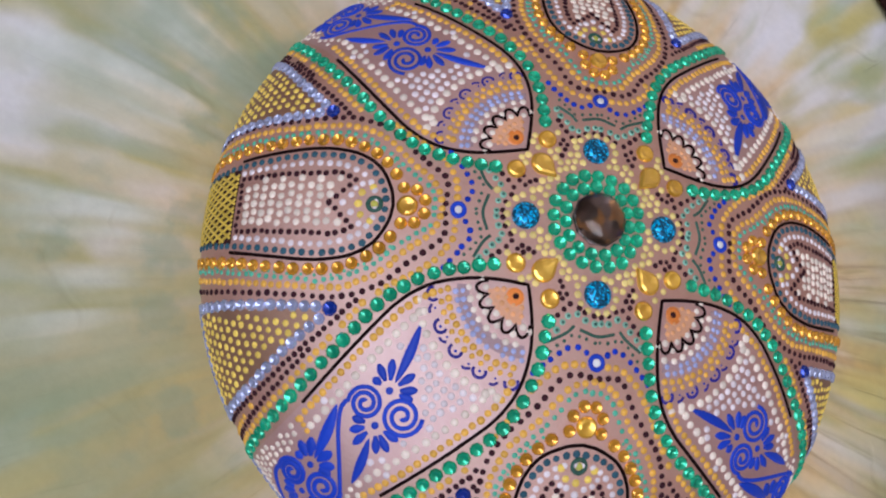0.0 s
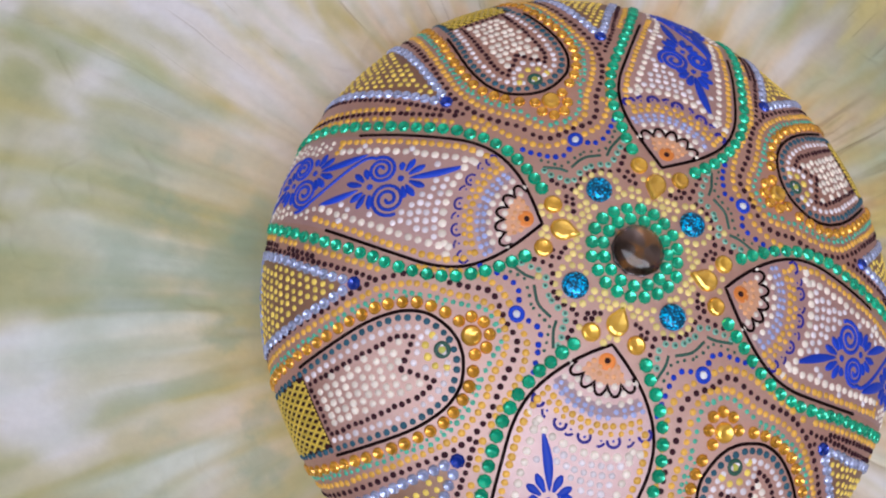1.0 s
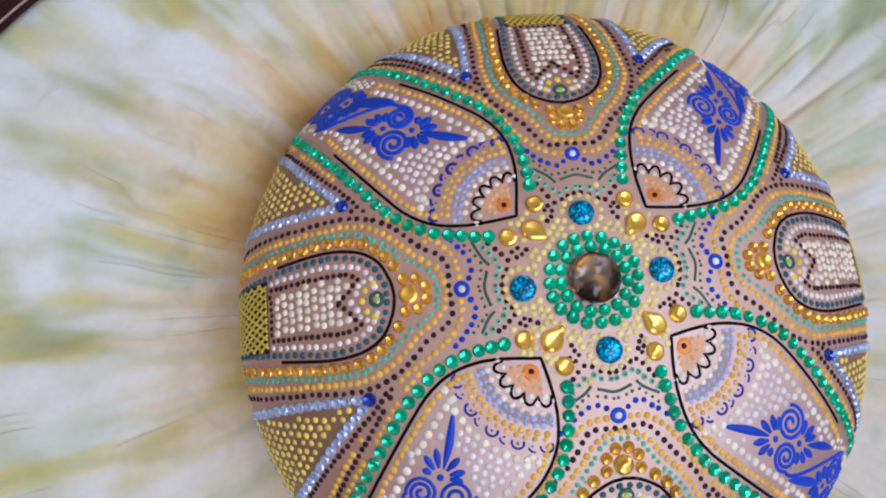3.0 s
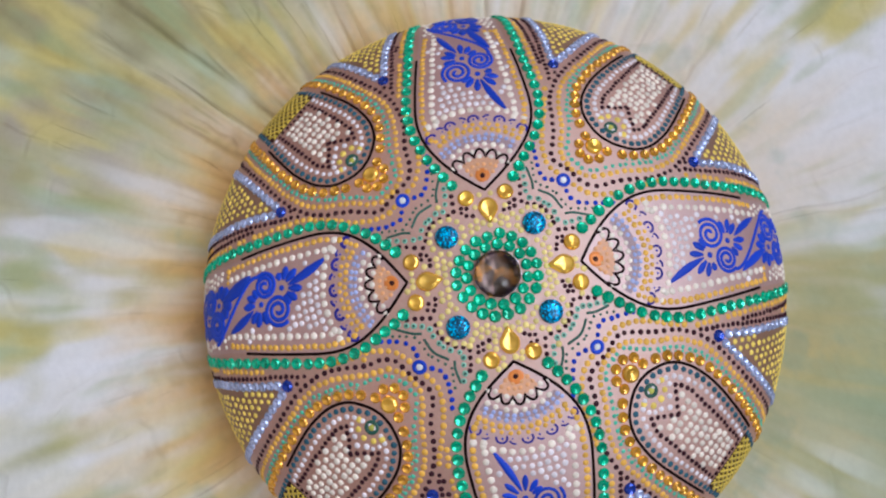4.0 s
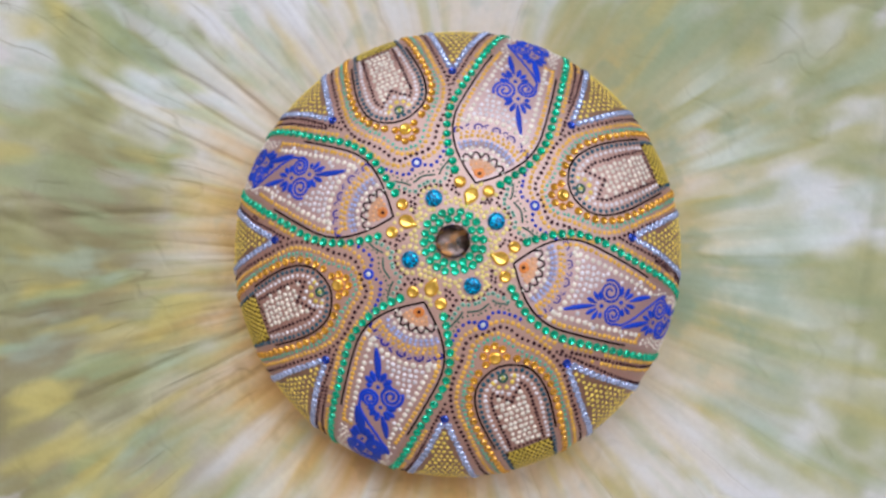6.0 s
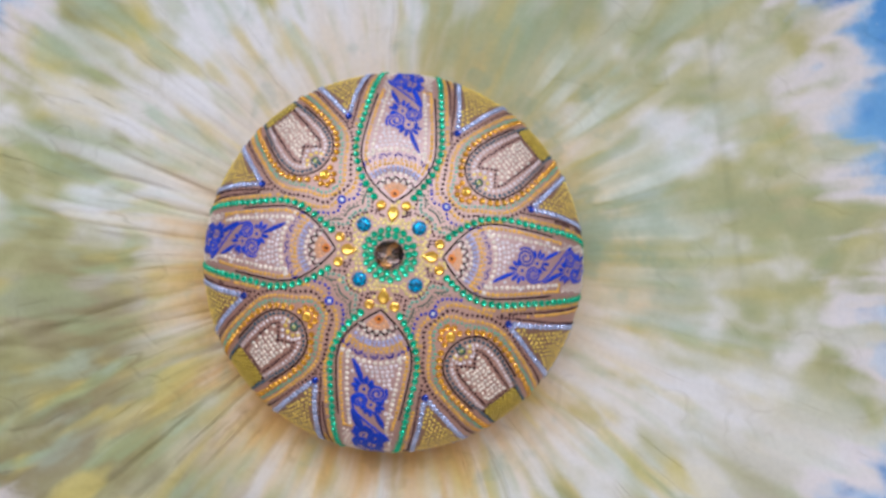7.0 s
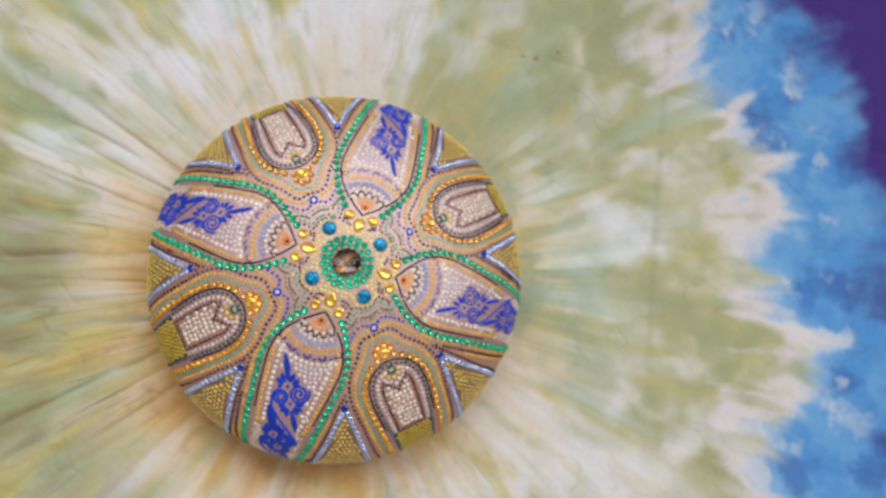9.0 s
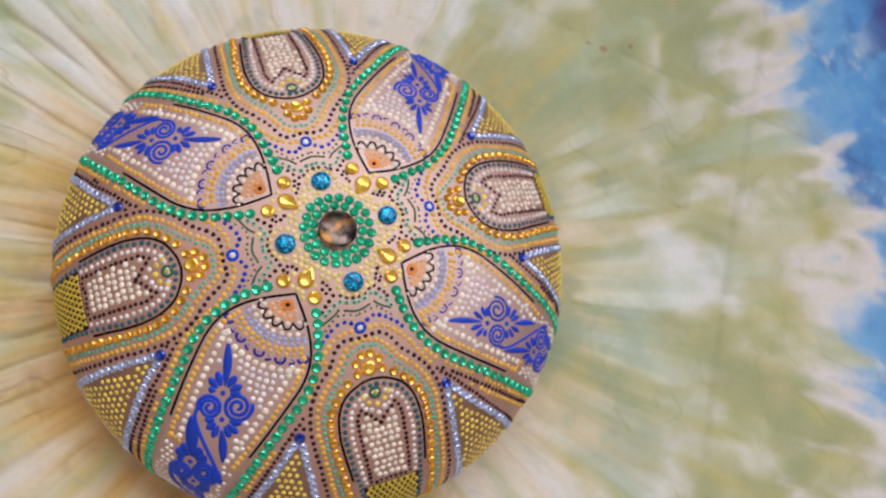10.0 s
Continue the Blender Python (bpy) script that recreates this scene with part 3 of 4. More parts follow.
def unit_rhinestone(name, mat, n=8):
    """A flat-backed stone: girdle, crown facets, and the star of its foil that shows through the table."""
    ring = lambda r, z, o: [(r * math.cos(2 * math.pi * (i + o) / n), r * math.sin(2 * math.pi * (i + o) / n), z) for i in range(n)]
    v = ring(0.97, -0.1, 0) + ring(1.0, 0.14, 0) + ring(0.74, 0.46, 0.5) + ring(0.36, 0.3, 0) + [(0, 0, 0.16)]
    f = []
    for i in range(n):
        j = (i + 1) % n
        f += [(i, j, n + j, n + i), (n + i, n + j, 2 * n + i), (2 * n + i, n + j, 2 * n + j), (2 * n + i, 2 * n + j, 3 * n + j), (2 * n + i, 3 * n + j, 3 * n + i), (3 * n + i, 3 * n + j, 4 * n)]
    return mesh_of(name, v, f, mat, False)


def unit_cabochon(name, mat, n=20, high=0.55, drop=False, cut=False):
    """A rounded stone; drop: pointed at one end like a tear."""
    v, f = [], []
    prof = ((1.0, -0.1), (1.0, 0.12), (0.93, 0.3), (0.76, 0.44), (0.5, high - 0.03), (0.22, high))
    if cut:
        prof = ((1.0, -0.1), (1.0, 0.12), (0.86, 0.34), (0.66, 0.44), (0.4, 0.36), (0.12, 0.3))
    for r, z in prof:
        for i in range(n):
            a = 2 * math.pi * i / n
            x, y = r * math.cos(a), r * math.sin(a)
            if drop:
                k = max(0.0, math.cos(a))
                x, y = x * (1.15 + 0.45 * k**6), y * (1 - 0.35 * k**2)
            v.append((x, y, z))
    for q in range(len(prof) - 1):
        for i in range(n):
            j = (i + 1) % n
            f.append((q * n + i, q * n + j, (q + 1) * n + j, (q + 1) * n + i))
    f.append(tuple(range((len(prof) - 1) * n, len(prof) * n)))
    return mesh_of(name, v, f, mat, not cut)


GEMS = {
    "green_rhinestone": (unit_rhinestone("green_rhinestone", foil_gem("green_foil_stone", (0.016, 0.56, 0.31), 0.16, 0.5)), "faceted emerald green rhinestone"),
    "clear_rhinestone": (unit_rhinestone("clear_rhinestone", foil_gem("clear_foil_stone", (0.50, 0.56, 0.84), 0.22, 0.5)), "faceted clear rhinestone"),
    "gold_rhinestone": (unit_rhinestone("gold_rhinestone", foil_gem("gold_foil_stone", (0.92, 0.45, 0.045), 0.2, 0.62, 0.14), 10), "shiny golden rhinestone"),
    "navy_rhinestone": (unit_rhinestone("navy_rhinestone", foil_gem("navy_foil_stone", (0.01, 0.05, 0.45), 0.14, 0.5)), "faceted dark blue rhinestone"),
    "gold_cabochon": (unit_cabochon("gold_cabochon", foil_gem("gold_cabochon_foil", (1.0, 0.56, 0.07), 0.17, 0.62), 16, cut=True), "large domed golden stone"),
    "teardrop_gem": (unit_cabochon("teardrop_gem", foil_gem("gold_drop_foil", (1.0, 0.60, 0.09), 0.15, 0.62), 20, drop=True, cut=True), "golden teardrop stone pointing to the middle"),
    "glitter_cabochon": (unit_cabochon("glitter_cabochon", glitter("teal_glitter", (0.001, 0.25, 0.54)), 24), "round teal stone full of glitter"),
}
gem_list = []


def gem(kind, x, y, size, turn=None, tall=1.0):
    if math.hypot(x, y) < LAST * 1000:
        gem_list.append((kind, x, y, size, dice.uniform(0, 6.28) if turn is None else turn, tall))
        taken.append((x, y, size / 2))


def gem_row(kind, line, axis, step, size, jitter=0.1):
    for p in spaced(line, step):
        x, y = spin(p[0], p[1], axis)
        gem(kind, x + dice.gauss(0, jitter), y + dice.gauss(0, jitter), size * dice.uniform(0.95, 1.05))


INK = paint("black_contour", (0.010, 0.0035, 0.004), 0.7, coat=0.0, spec=0.05)
ULTRA = paint("ultramarine_paint", (0.010, 0.055, 0.56), 0.5, coat=0.05)
VIOLET = paint("violet_blue_paint", (0.03, 0.025, 0.30), 0.5, coat=0.0)
PINE = paint("pine_green_paint", (0.035, 0.12, 0.09), 0.45)
STRAW = paint("straw_yellow_paint", (0.70, 0.50, 0.07), 0.35)
OCHRE = body_paint("copper_ground_coat", (0.13, 0.052, 0.022), (0.17, 0.07, 0.03), (0.22, 0.1, 0.05), (0.84, 0.56, 0.42), (0.94, 0.68, 0.55), 0.28)
MAROON = paint("maroon_brown_paint", (0.04, 0.012, 0.014), 0.6, coat=0.0, spec=0.15)
ORANGE = paint("orange_paint", (0.84, 0.26, 0.05), 0.4)
PEACH = paint("peach_paint", (0.74, 0.39, 0.24), 0.5, coat=0.1)
LIME = paint("lime_yellow_paint", (0.55, 0.55, 0.10), 0.4)
WHITE = paint("white_paint", (0.8, 0.8, 0.8), 0.4)


def stroke(name, line, axis, width, mat, height=0.5, label="", block=True):
    """A raised brush or cone line; width in millimetres, a number or one for each point."""
    pts = []
    for p in line:
        x, y = spin(p[0], p[1], axis)
        if math.hypot(x, y) > LAST * 1000 + 2:
            break
        pts.append((x, y))
    if len(pts) < 2:
        return None
    cross = ((-1.0, -0.3), (-0.8, 0.55), (0.0, 1.0), (0.8, 0.55), (1.0, -0.3))
    verts, faces = [], []
    for i, (x, y) in enumerate(pts):
        w = (width[i] if isinstance(width, (list, tuple)) else width) / 2
        a, b = pts[max(i - 1, 0)], pts[min(i + 1, len(pts) - 1)]
        pa, pb = on_dome(*a)[0], on_dome(*b)[0]
        c, n, _ = on_dome(x, y)
        side = n.cross((pb - pa).normalized())
        for k, z in cross:
            verts.append(c + side * (k * w / 1000) + n * (z * min(height, w * 0.8) / 1000))
        if block:
            taken.append((x, y, max(w, 0.3)))
    m = len(cross)
    for i in range(len(pts) - 1):
        for k in range(m - 1):
            faces.append((i * m + k, i * m + k + 1, (i + 1) * m + k + 1, (i + 1) * m + k))
    faces += [tuple(range(m - 1, -1, -1)), tuple(range((len(pts) - 1) * m, len(pts) * m))]
    return part(name, mesh_of(name, verts, [f[::-1] for f in faces], mat), dome, label)


def disc(name, u, v, axis, size, mat, height=0.35, label="", block=True, n=18, under=None):
    x, y = spin(u, v, axis)
    verts, faces = [], []
    for r, z in ((1.0, -0.1), (0.93, 0.7), (0.6, 1.0)):
        for i in range(n):
            a = 2 * math.pi * i / n
            px, py = x + r * size / 2 * math.cos(a), y + r * size / 2 * math.sin(a)
            c, nn, _ = on_dome(px, py)
            verts.append(c + nn * (z * height / 1000))
    for q in range(2):
        for i in range(n):
            j = (i + 1) % n
            faces.append((q * n + i, q * n + j, (q + 1) * n + j, (q + 1) * n + i))
    faces.append(tuple(range(2 * n, 3 * n)))
    if block:
        taken.append((x, y, size / 2))
    return part(name, mesh_of(name, verts, faces, mat), under or dome, label)


def loop_line(cu, cv, radius, count=24):
    return [(cu + radius * math.cos(2 * math.pi * k / count), cv + radius * math.sin(2 * math.pi * k / count)) for k in range(count + 1)]


def ground_patch(name, one, two, axis, mat, label="", across=12, lift=0.06):
    """A thin coat of another colour between two lines of the plan."""
    verts, faces = [], []
    for a, b in zip(one, two):
        for k in range(across + 1):
            q = k / across
            c, n, _ = on_dome(*spin(a[0] + (b[0] - a[0]) * q, a[1] + (b[1] - a[1]) * q, axis))
            verts.append(c + n * (lift / 1000))
    m = across + 1
    for i in range(len(one) - 1):
        for k in range(across):
            faces.append((i * m + k, (i + 1) * m + k, (i + 1) * m + k + 1, i * m + k + 1))
    return part(name, mesh_of(name, verts, faces, mat), dome, label)


# ---- body ----


def build_body():
    n, rows = 160, list(range(8, len(PROF_R), 6))
    if rows[-1] != len(PROF_R) - 1:
        rows.append(len(PROF_R) - 1)
    verts, faces = [(0, 0, PROF_Z[0])], []
    for k in rows:
        for i in range(n):
            a = 2 * math.pi * i / n
            verts.append((PROF_R[k] * math.cos(a), PROF_R[k] * math.sin(a), PROF_Z[k]))
    for i in range(n):
        faces.append((0, 1 + i, 1 + (i + 1) % n))
    for q in range(len(rows) - 1):
        for i in range(n):
            j = (i + 1) % n
            a, b = 1 + q * n, 1 + (q + 1) * n
            faces.append((a + i, b + i, b + j, a + j))
    faces.append(tuple(1 + (len(rows) - 1) * n + i for i in range(n))[::-1])
    part("body", mesh_of("body", verts, faces, body_paint("rose_ground_coat", (0.29, 0.092, 0.044), (0.37, 0.135, 0.07), (0.44, 0.19, 0.11), (0.90, 0.66, 0.60), (0.98, 0.80, 0.77), 0.43)), dome, "smooth rose-brown metallic painted dome")


build_body()

# ---- middle stone and its rings ----


def build_middle():
    n = 10
    ring = lambda r, z, o, wild=0.0: [(r * math.cos(2 * math.pi * (i + o) / n), r * math.sin(2 * math.pi * (i + o) / n), z + dice.uniform(-wild, wild)) for i in range(n)]
    # clear crown: girdle in twice as many sides, kites, flat table
    rim = lambda r, z: [(r * math.cos(math.pi * i / n), r * math.sin(math.pi * i / n), z) for i in range(2 * n)]
    v = rim(1.0, 0.0) + rim(1.0, 0.1) + ring(0.8, 0.34, 0.5) + ring(0.5, 0.5, 0)
    f = [tuple(range(5 * n, 6 * n)), tuple(range(2 * n - 1, -1, -1))]
    for i in range(2 * n):
        j = (i + 1) % (2 * n)
        f.append((i, j, 2 * n + j, 2 * n + i))
    for i in range(n):
        j = (i + 1) % n
        a, b, c = 2 * n + 2 * i, 2 * n + 2 * i + 1, 2 * n + (2 * i + 2) % (2 * n)
        f += [(a, b, 4 * n + i), (b, c, 4 * n + i), (4 * n + i, c, 4 * n + j), (4 * n + i, 4 * n + j, 5 * n + j), (4 * n + i, 5 * n + j, 5 * n + i)]
    part("centre_gem", mesh_of("centre_gem", v, f, smoky_glass(), False), dome, "large faceted smoky clear stone", seat(0, 0, 16.0, 0.2, 1.55))
    # bronze foil under it, in uneven facets
    v = ring(1.05, 0.0, 0) + ring(1.05, 0.13, 0) + ring(0.98, 0.14, 0) + ring(0.78, 0.02, 0.5, 0.08) + ring(0.4, 0.0, 0, 0.08) + [(0, 0, 0.06)]
    f = []
    for i in range(n):
        j = (i + 1) % n
        f += [(i, j, n + j, n + i), (n + i, n + j, 2 * n + j, 2 * n + i), (2 * n + i, 2 * n + j, 3 * n + i), (3 * n + i, 2 * n + j, 3 * n + j), (3 * n + i, 3 * n + j, 4 * n + j), (3 * n + i, 4 * n + j, 4 * n + i), (4 * n + i, 4 * n + j, 5 * n)]
    foil = flecked_foil()
    part("gem_setting", mesh_of("gem_setting", v, f, foil, False), dome, "bronze foil setting under the middle stone", seat(0, 0, 16.0, 0.2, 0.75))
    taken.append((0, 0, 8.2))
    for radius, count, off in ((9.95, 15, 0.1), (13.5, 20, 0.3)):
        for k in range(count):
            a = 2 * math.pi * (k + off) / count
            q = radius + dice.gauss(0, 0.15)
            gem("green_rhinestone", q * math.cos(a), q * math.sin(a), 4.3 * dice.uniform(0.96, 1.04))


build_middle()

# ---- four leaf panels with blue scrolls ----
LEAF_EDGE = [(29.2, 0.1), (33.7, 5.8), (38.4, 10.8), (43.2, 14.9), (49, 18.6), (55, 20.8), (62, 21.7), (70, 21.3), (84, 20), (103, 17.8)]
GREEN_EDGE = [(32.6, 11.2), (40, 16.6), (48.5, 21.5), (58, 24.3), (67, 25), (77, 24.1), (87, 23.1), (100, 22.1), (116, 20.8), (135, 19), (158, 17.5)]


def flip(line, side):
    return [(p[0], p[1] * side) for p in line]


def scroll_motif(axis, du, dv, swing, load):
    """Blue palmette: two hubs with leaves, two spirals, two long spears and a swinging stem; load: how far the paint ran."""

    def at(u, v):
        return u + du, v + dv

    def leaf(name, a, b, fat):
        a, b = Vector(at(*a)), Vector(at(*b))
        line = [a.lerp(b, k / 9) for k in range(10)]
        stroke(name, line, axis, [fat * load * (0.28 + 0.72 * math.sin(math.pi * min(1.0, (0.1 + 0.9 * k / 9) ** 1.5) * 0.97 + 0.06)) for k in range(10)], ULTRA, 0.5)

    def spear(a, b, fat):
        a, b = Vector(at(*a)), Vector(at(*b))
        line = [a.lerp(b, k / 14) + Vector((0, 0.5 * math.sin(math.pi * k / 14))) for k in range(15)]
        stroke("spear", line, axis, [fat * load * (0.12 + 0.88 * math.sin(math.pi * k / 14) ** 0.8) for k in range(15)], ULTRA, 0.5)

    def spiral(cu, cv, start, radius, turns):
        n = 46
        line = []
        for k in range(n + 1):
            q = k / n
            a = radians(start) - 2 * math.pi * turns * q
            r = radius * (1 - q) ** 0.8 * 0.9 + 0.55
            line.append(at(cu + r * math.cos(a), cv + r * math.sin(a)))
        return line

    for hub, leaves in (((79, -4), ((-108, 8.2), (-78, 6), (-136, 9), (172, 8.6), (140, 8), (117, 7.2))), ((88.6, 0.9), ((-59, 7), (-29, 7.6), (1, 8.6), (52, 8.2), (76, 8.6), (106, 8)))):
        disc("hub", *at(*hub), axis, 2.3, ULTRA, 0.3)
        for a, reach in leaves:
            c, s = math.cos(radians(a)), math.sin(radians(a))
            leaf("leaf", (hub[0] + 3.0 * c, hub[1] + 3.0 * s), (hub[0] + reach * c, hub[1] + reach * s), 2.5)
    spear((59.8, -12.7), (76.3, -4.7), 2.8)
    spear((105.6, 9.9), (92.4, 2.7), 2.8)
    one = spiral(86.6, -5.9, -48, 5.0, 2.3)
    stem = smooth_line([at(*p) for p in ((116, 13.4), (112.7, 11.9), (105.9, 4.6), (98.3, -4.5), (93.5, -9.0), (90.6, -10.0))], 0.8) if swing else []
    stroke("scroll", [tuple(p) for p in stem] + one, axis, 1.3 * load, ULTRA, 0.45)
    stroke("scroll", spiral(81, 3.9, 132, 6.0, 2.3), axis, 1.3 * load, ULTRA, 0.45)


MAUVE = body_paint("mauve_ground_coat", (0.27, 0.095, 0.075), (0.34, 0.13, 0.115), (0.42, 0.20, 0.18), (0.92, 0.69, 0.67), (1.0, 0.83, 0.82), 0.48)
HAZE = paint("lilac_wash", (0.45, 0.31, 0.34), 0.5, coat=0.1)


def leaf_panel(axis, end, load):
    edge = smooth_line(LEAF_EDGE, 0.9)
    side_line = [tuple(p) for p in smooth_line([*LEAF_EDGE, (130, 17.0), (157, 16.0)], 2.0)]
    ground_patch("leaf_ground", side_line, flip(side_line, -1), axis, MAUVE, "mauve pearl ground inside the leaf", 16, 0.05)
    hull = [tuple(p) for p in edge] + [(160, 16.5), (160, -16.5)] + [(p[0], -p[1]) for p in edge[::-1]]
    small = [(35, 0)] + [tuple(p) for p in shifted(edge, -1.6)][3:] + [(160, 14.5), (160, -14.5)] + [(p[0], -p[1]) for p in shifted(edge, -1.6)[::-1]][:-3]
    drawn = [p for p in edge if p[0] < end]
    line = flip(drawn[::-1], -1) + flip(drawn, 1)[1:]
    stroke("leaf_outline", line, axis, 1.15, INK, 0.5, "raised black contour line")
    for side in (1, -1):
        gem_row("green_rhinestone", flip(smooth_line(GREEN_EDGE, 1.0), side), axis, 4.6, 4.35)
    # blossom at the tip
    def arc_point(r, a):
        return 30 + r * math.cos(radians(a)), r * math.sin(radians(a))

    lim = 51
    line = []
    lobes = 5
    for k in range(lobes * 8 + 1):
        q = k / (lobes * 8)
        r = 11.3 + 3.5 * abs(math.sin(math.pi * lobes * q)) ** 0.7
        line.append(arc_point(r, -lim + 2 * lim * q))
    stroke("scallop_line", line, axis, 1.05, INK, 0.45, "scalloped dark brown line round the blossom")
    span = [-38 + 76 * k / 16 for k in range(17)]
    ground_patch("blossom_ground", [arc_point(3.0, a) for a in span], [arc_point(11.4, a) for a in span], axis, PEACH, "thin peach wash", lift=0.13)
    span = [-44 + 88 * k / 20 for k in range(21)]
    ground_patch("lilac_band", [arc_point(17.0, a) for a in span], [arc_point(20.6, a) for a in span], axis, HAZE, "thin lilac wash in an arc", lift=0.12)
    bloom = disc("blossom", 34.6, 0, axis, 5.5, ORANGE, 0.3, "glossy orange blossom centre")
    disc("blossom_eye", 34.3, 0, axis, 1.9, MAROON, 0.65, "dark dot in the blossom", under=bloom)
    for r, n in ((6.6, 4), (8.8, 6)):
        for k in range(n):
            u, v = arc_point(r, -36 + 72 * k / (n - 1))
            if inside(u, v, small):
                dot("orange_dot", *spin(u, v, axis), 1.7)
    for k in range(lobes + 1):
        dot("cream_dot", *spin(*arc_point(14.2 if k % lobes else 13.2, -lim + 2 * lim * k / lobes), axis), 2.2)
        if k < lobes:
            dot("cream_dot", *spin(*arc_point(11.9, -lim + 2 * lim * (k + 0.5) / lobes), axis), 2.3)
    # arcs of dots that follow the blossom
    for kind, r, step, size in (("cream_dot", 16.9, 3.0, 2.3), ("lilac_dot", 18.9, 2.4, 1.9), ("lilac_dot", 20.8, 2.5, 1.9), ("yellow_dot", 23.3, 2.6, 2.3), ("yellow_dot", 25.4, 2.9, 1.9), ("cream_dot", 32.2, 3.4, 2.9)):
        n = int(radians(110) * r / step)
        for k in range(n + 1):
            u, v = arc_point(r, -55 + 110 * (k + 0.3) / n)
            if inside(u, v, small) and free(*spin(u, v, axis), size * 0.38):
                dot(kind, *spin(u, v, axis), size)
    # curled violet marks: hooks with a dot, and ticks between them
    for k in range(11):
        a = -47 + 9.4 * k + dice.uniform(-1, 1)
        c = Vector(arc_point(28.2, a))
        if not inside(c[0], c[1], small):
            continue
        out, across = Vector((math.cos(radians(a)), math.sin(radians(a)))), Vector((-math.sin(radians(a)), math.cos(radians(a))))
        if k % 2:
            curl = [c + across * (1.9 * math.cos(q)) + out * (1.7 * math.sin(q) - 0.6) for q in (math.pi * (j - 2.4) / 10.8 for j in range(15))]
            stroke("curl", [tuple(q) for q in curl], axis, 0.85 * load**1.5, VIOLET, 0.3)
            dot("blue_dot", *spin(*(c - out * 0.5), axis), 0.95)
        else:
            lean = dice.choice((-0.5, 0.5))
            stroke("curl", [tuple(c + across * q * 1.15 + out * (1.0 - 0.5 * q * q + lean * q)) for q in (-1, -0.5, 0, 0.5, 1)], axis, 0.75 * load**1.5, VIOLET, 0.25)
            dot("blue_dot", *spin(*(c - out * 0.8), axis), 0.8)
    # rows along the edge
    tail = smooth_line(LEAF_EDGE + [(106, 17.2)], 0.8)
    for side in (1, -1):
        row = [p for p in shifted(tail, -2.5) if p[0] > 51 and p[0] < 106]
        dot_row("yellow_dot", flip(row, side), axis, 2.65, 2.55)
        if side < 0:
            dot_row("yellow_dot", [(106, -15.2), (105.5, -12.5), (106, -10.5)], axis, 2.3, 2.0)
        row = [p for p in shifted(tail, -6.4) if p[0] > 57 and p[0] < 108]
        dot_row("cream_dot", flip(row, side), axis, 3.3, 2.8)
    gem_row("clear_rhinestone", [(140.5, 15), (141.5, 0), (140.5, -15)], axis, 3.8, 3.4)
    scroll_motif(axis, 0, 0, True, load)
    scroll_motif(axis, 33.5, 1.8, True, load**2 * 1.1)
    # pearly fill round the scrolls
    r = 34.9
    while r < 125:
        step = 2.85 if r < 74 else 2.5
        n = int(radians(100) * r / step)
        for k in range(n + 1):
            u, v = arc_point(r, -50 + 100 * (k + 0.5 * (round(r / 2.9) % 2)) / n)
            hollow = ((u - 84) / 12.5) ** 2 + ((v + 1.0) / 8.8) ** 2 < 1 or ((u - 117) / 20) ** 2 + ((v - 0.8) / 9.6) ** 2 < 1 or (88 < u < 110 and -9.5 < v < 6 + (u - 100) * 0.3)
            if not hollow and inside(u, v, small) and free(*spin(u, v, axis), 0.82):
                dot("white_dot" if u < 104 else "cream_dot", *spin(u, v, axis), 2.35 if u < 104 else 1.95)
        r += 2.7


# ---- four fish panels with golden stones ----
FISH_EDGE = [(62.6, 0.1), (63.6, 5.2), (67.2, 11.6), (73, 15.6), (80, 17.4), (88, 17.9), (100, 17.1), (116, 15.7)]
GOLD_EDGE = [(62.4, 9.8), (65.6, 13.6), (69.5, 16.7), (77, 20), (88, 20.9), (98, 20.4), (108, 19.8), (130, 18.6), (158, 17)]
MINT_EDGE = [(50, 0), (51, 5.5), (55.5, 8.9), (60, 12.4), (65, 17), (71, 20.9), (79, 23.5), (93, 23.5), (115, 22.4), (158, 20)]
AMBER_EDGE = [(47.6, 0), (48.8, 5.5), (52, 9.4), (57, 13), (62, 18), (68, 22.6), (77, 25.7), (93, 25.9), (115, 25.5), (158, 24)]
BROWN_EDGE = [(46.6, 1.4), (46.2, 5.5), (46.8, 9.0), (50, 12), (54.8, 15.4), (59, 19.6), (65, 24.6), (74, 28.1), (84, 28.9), (93, 28.5), (115, 28.7), (158, 29)]


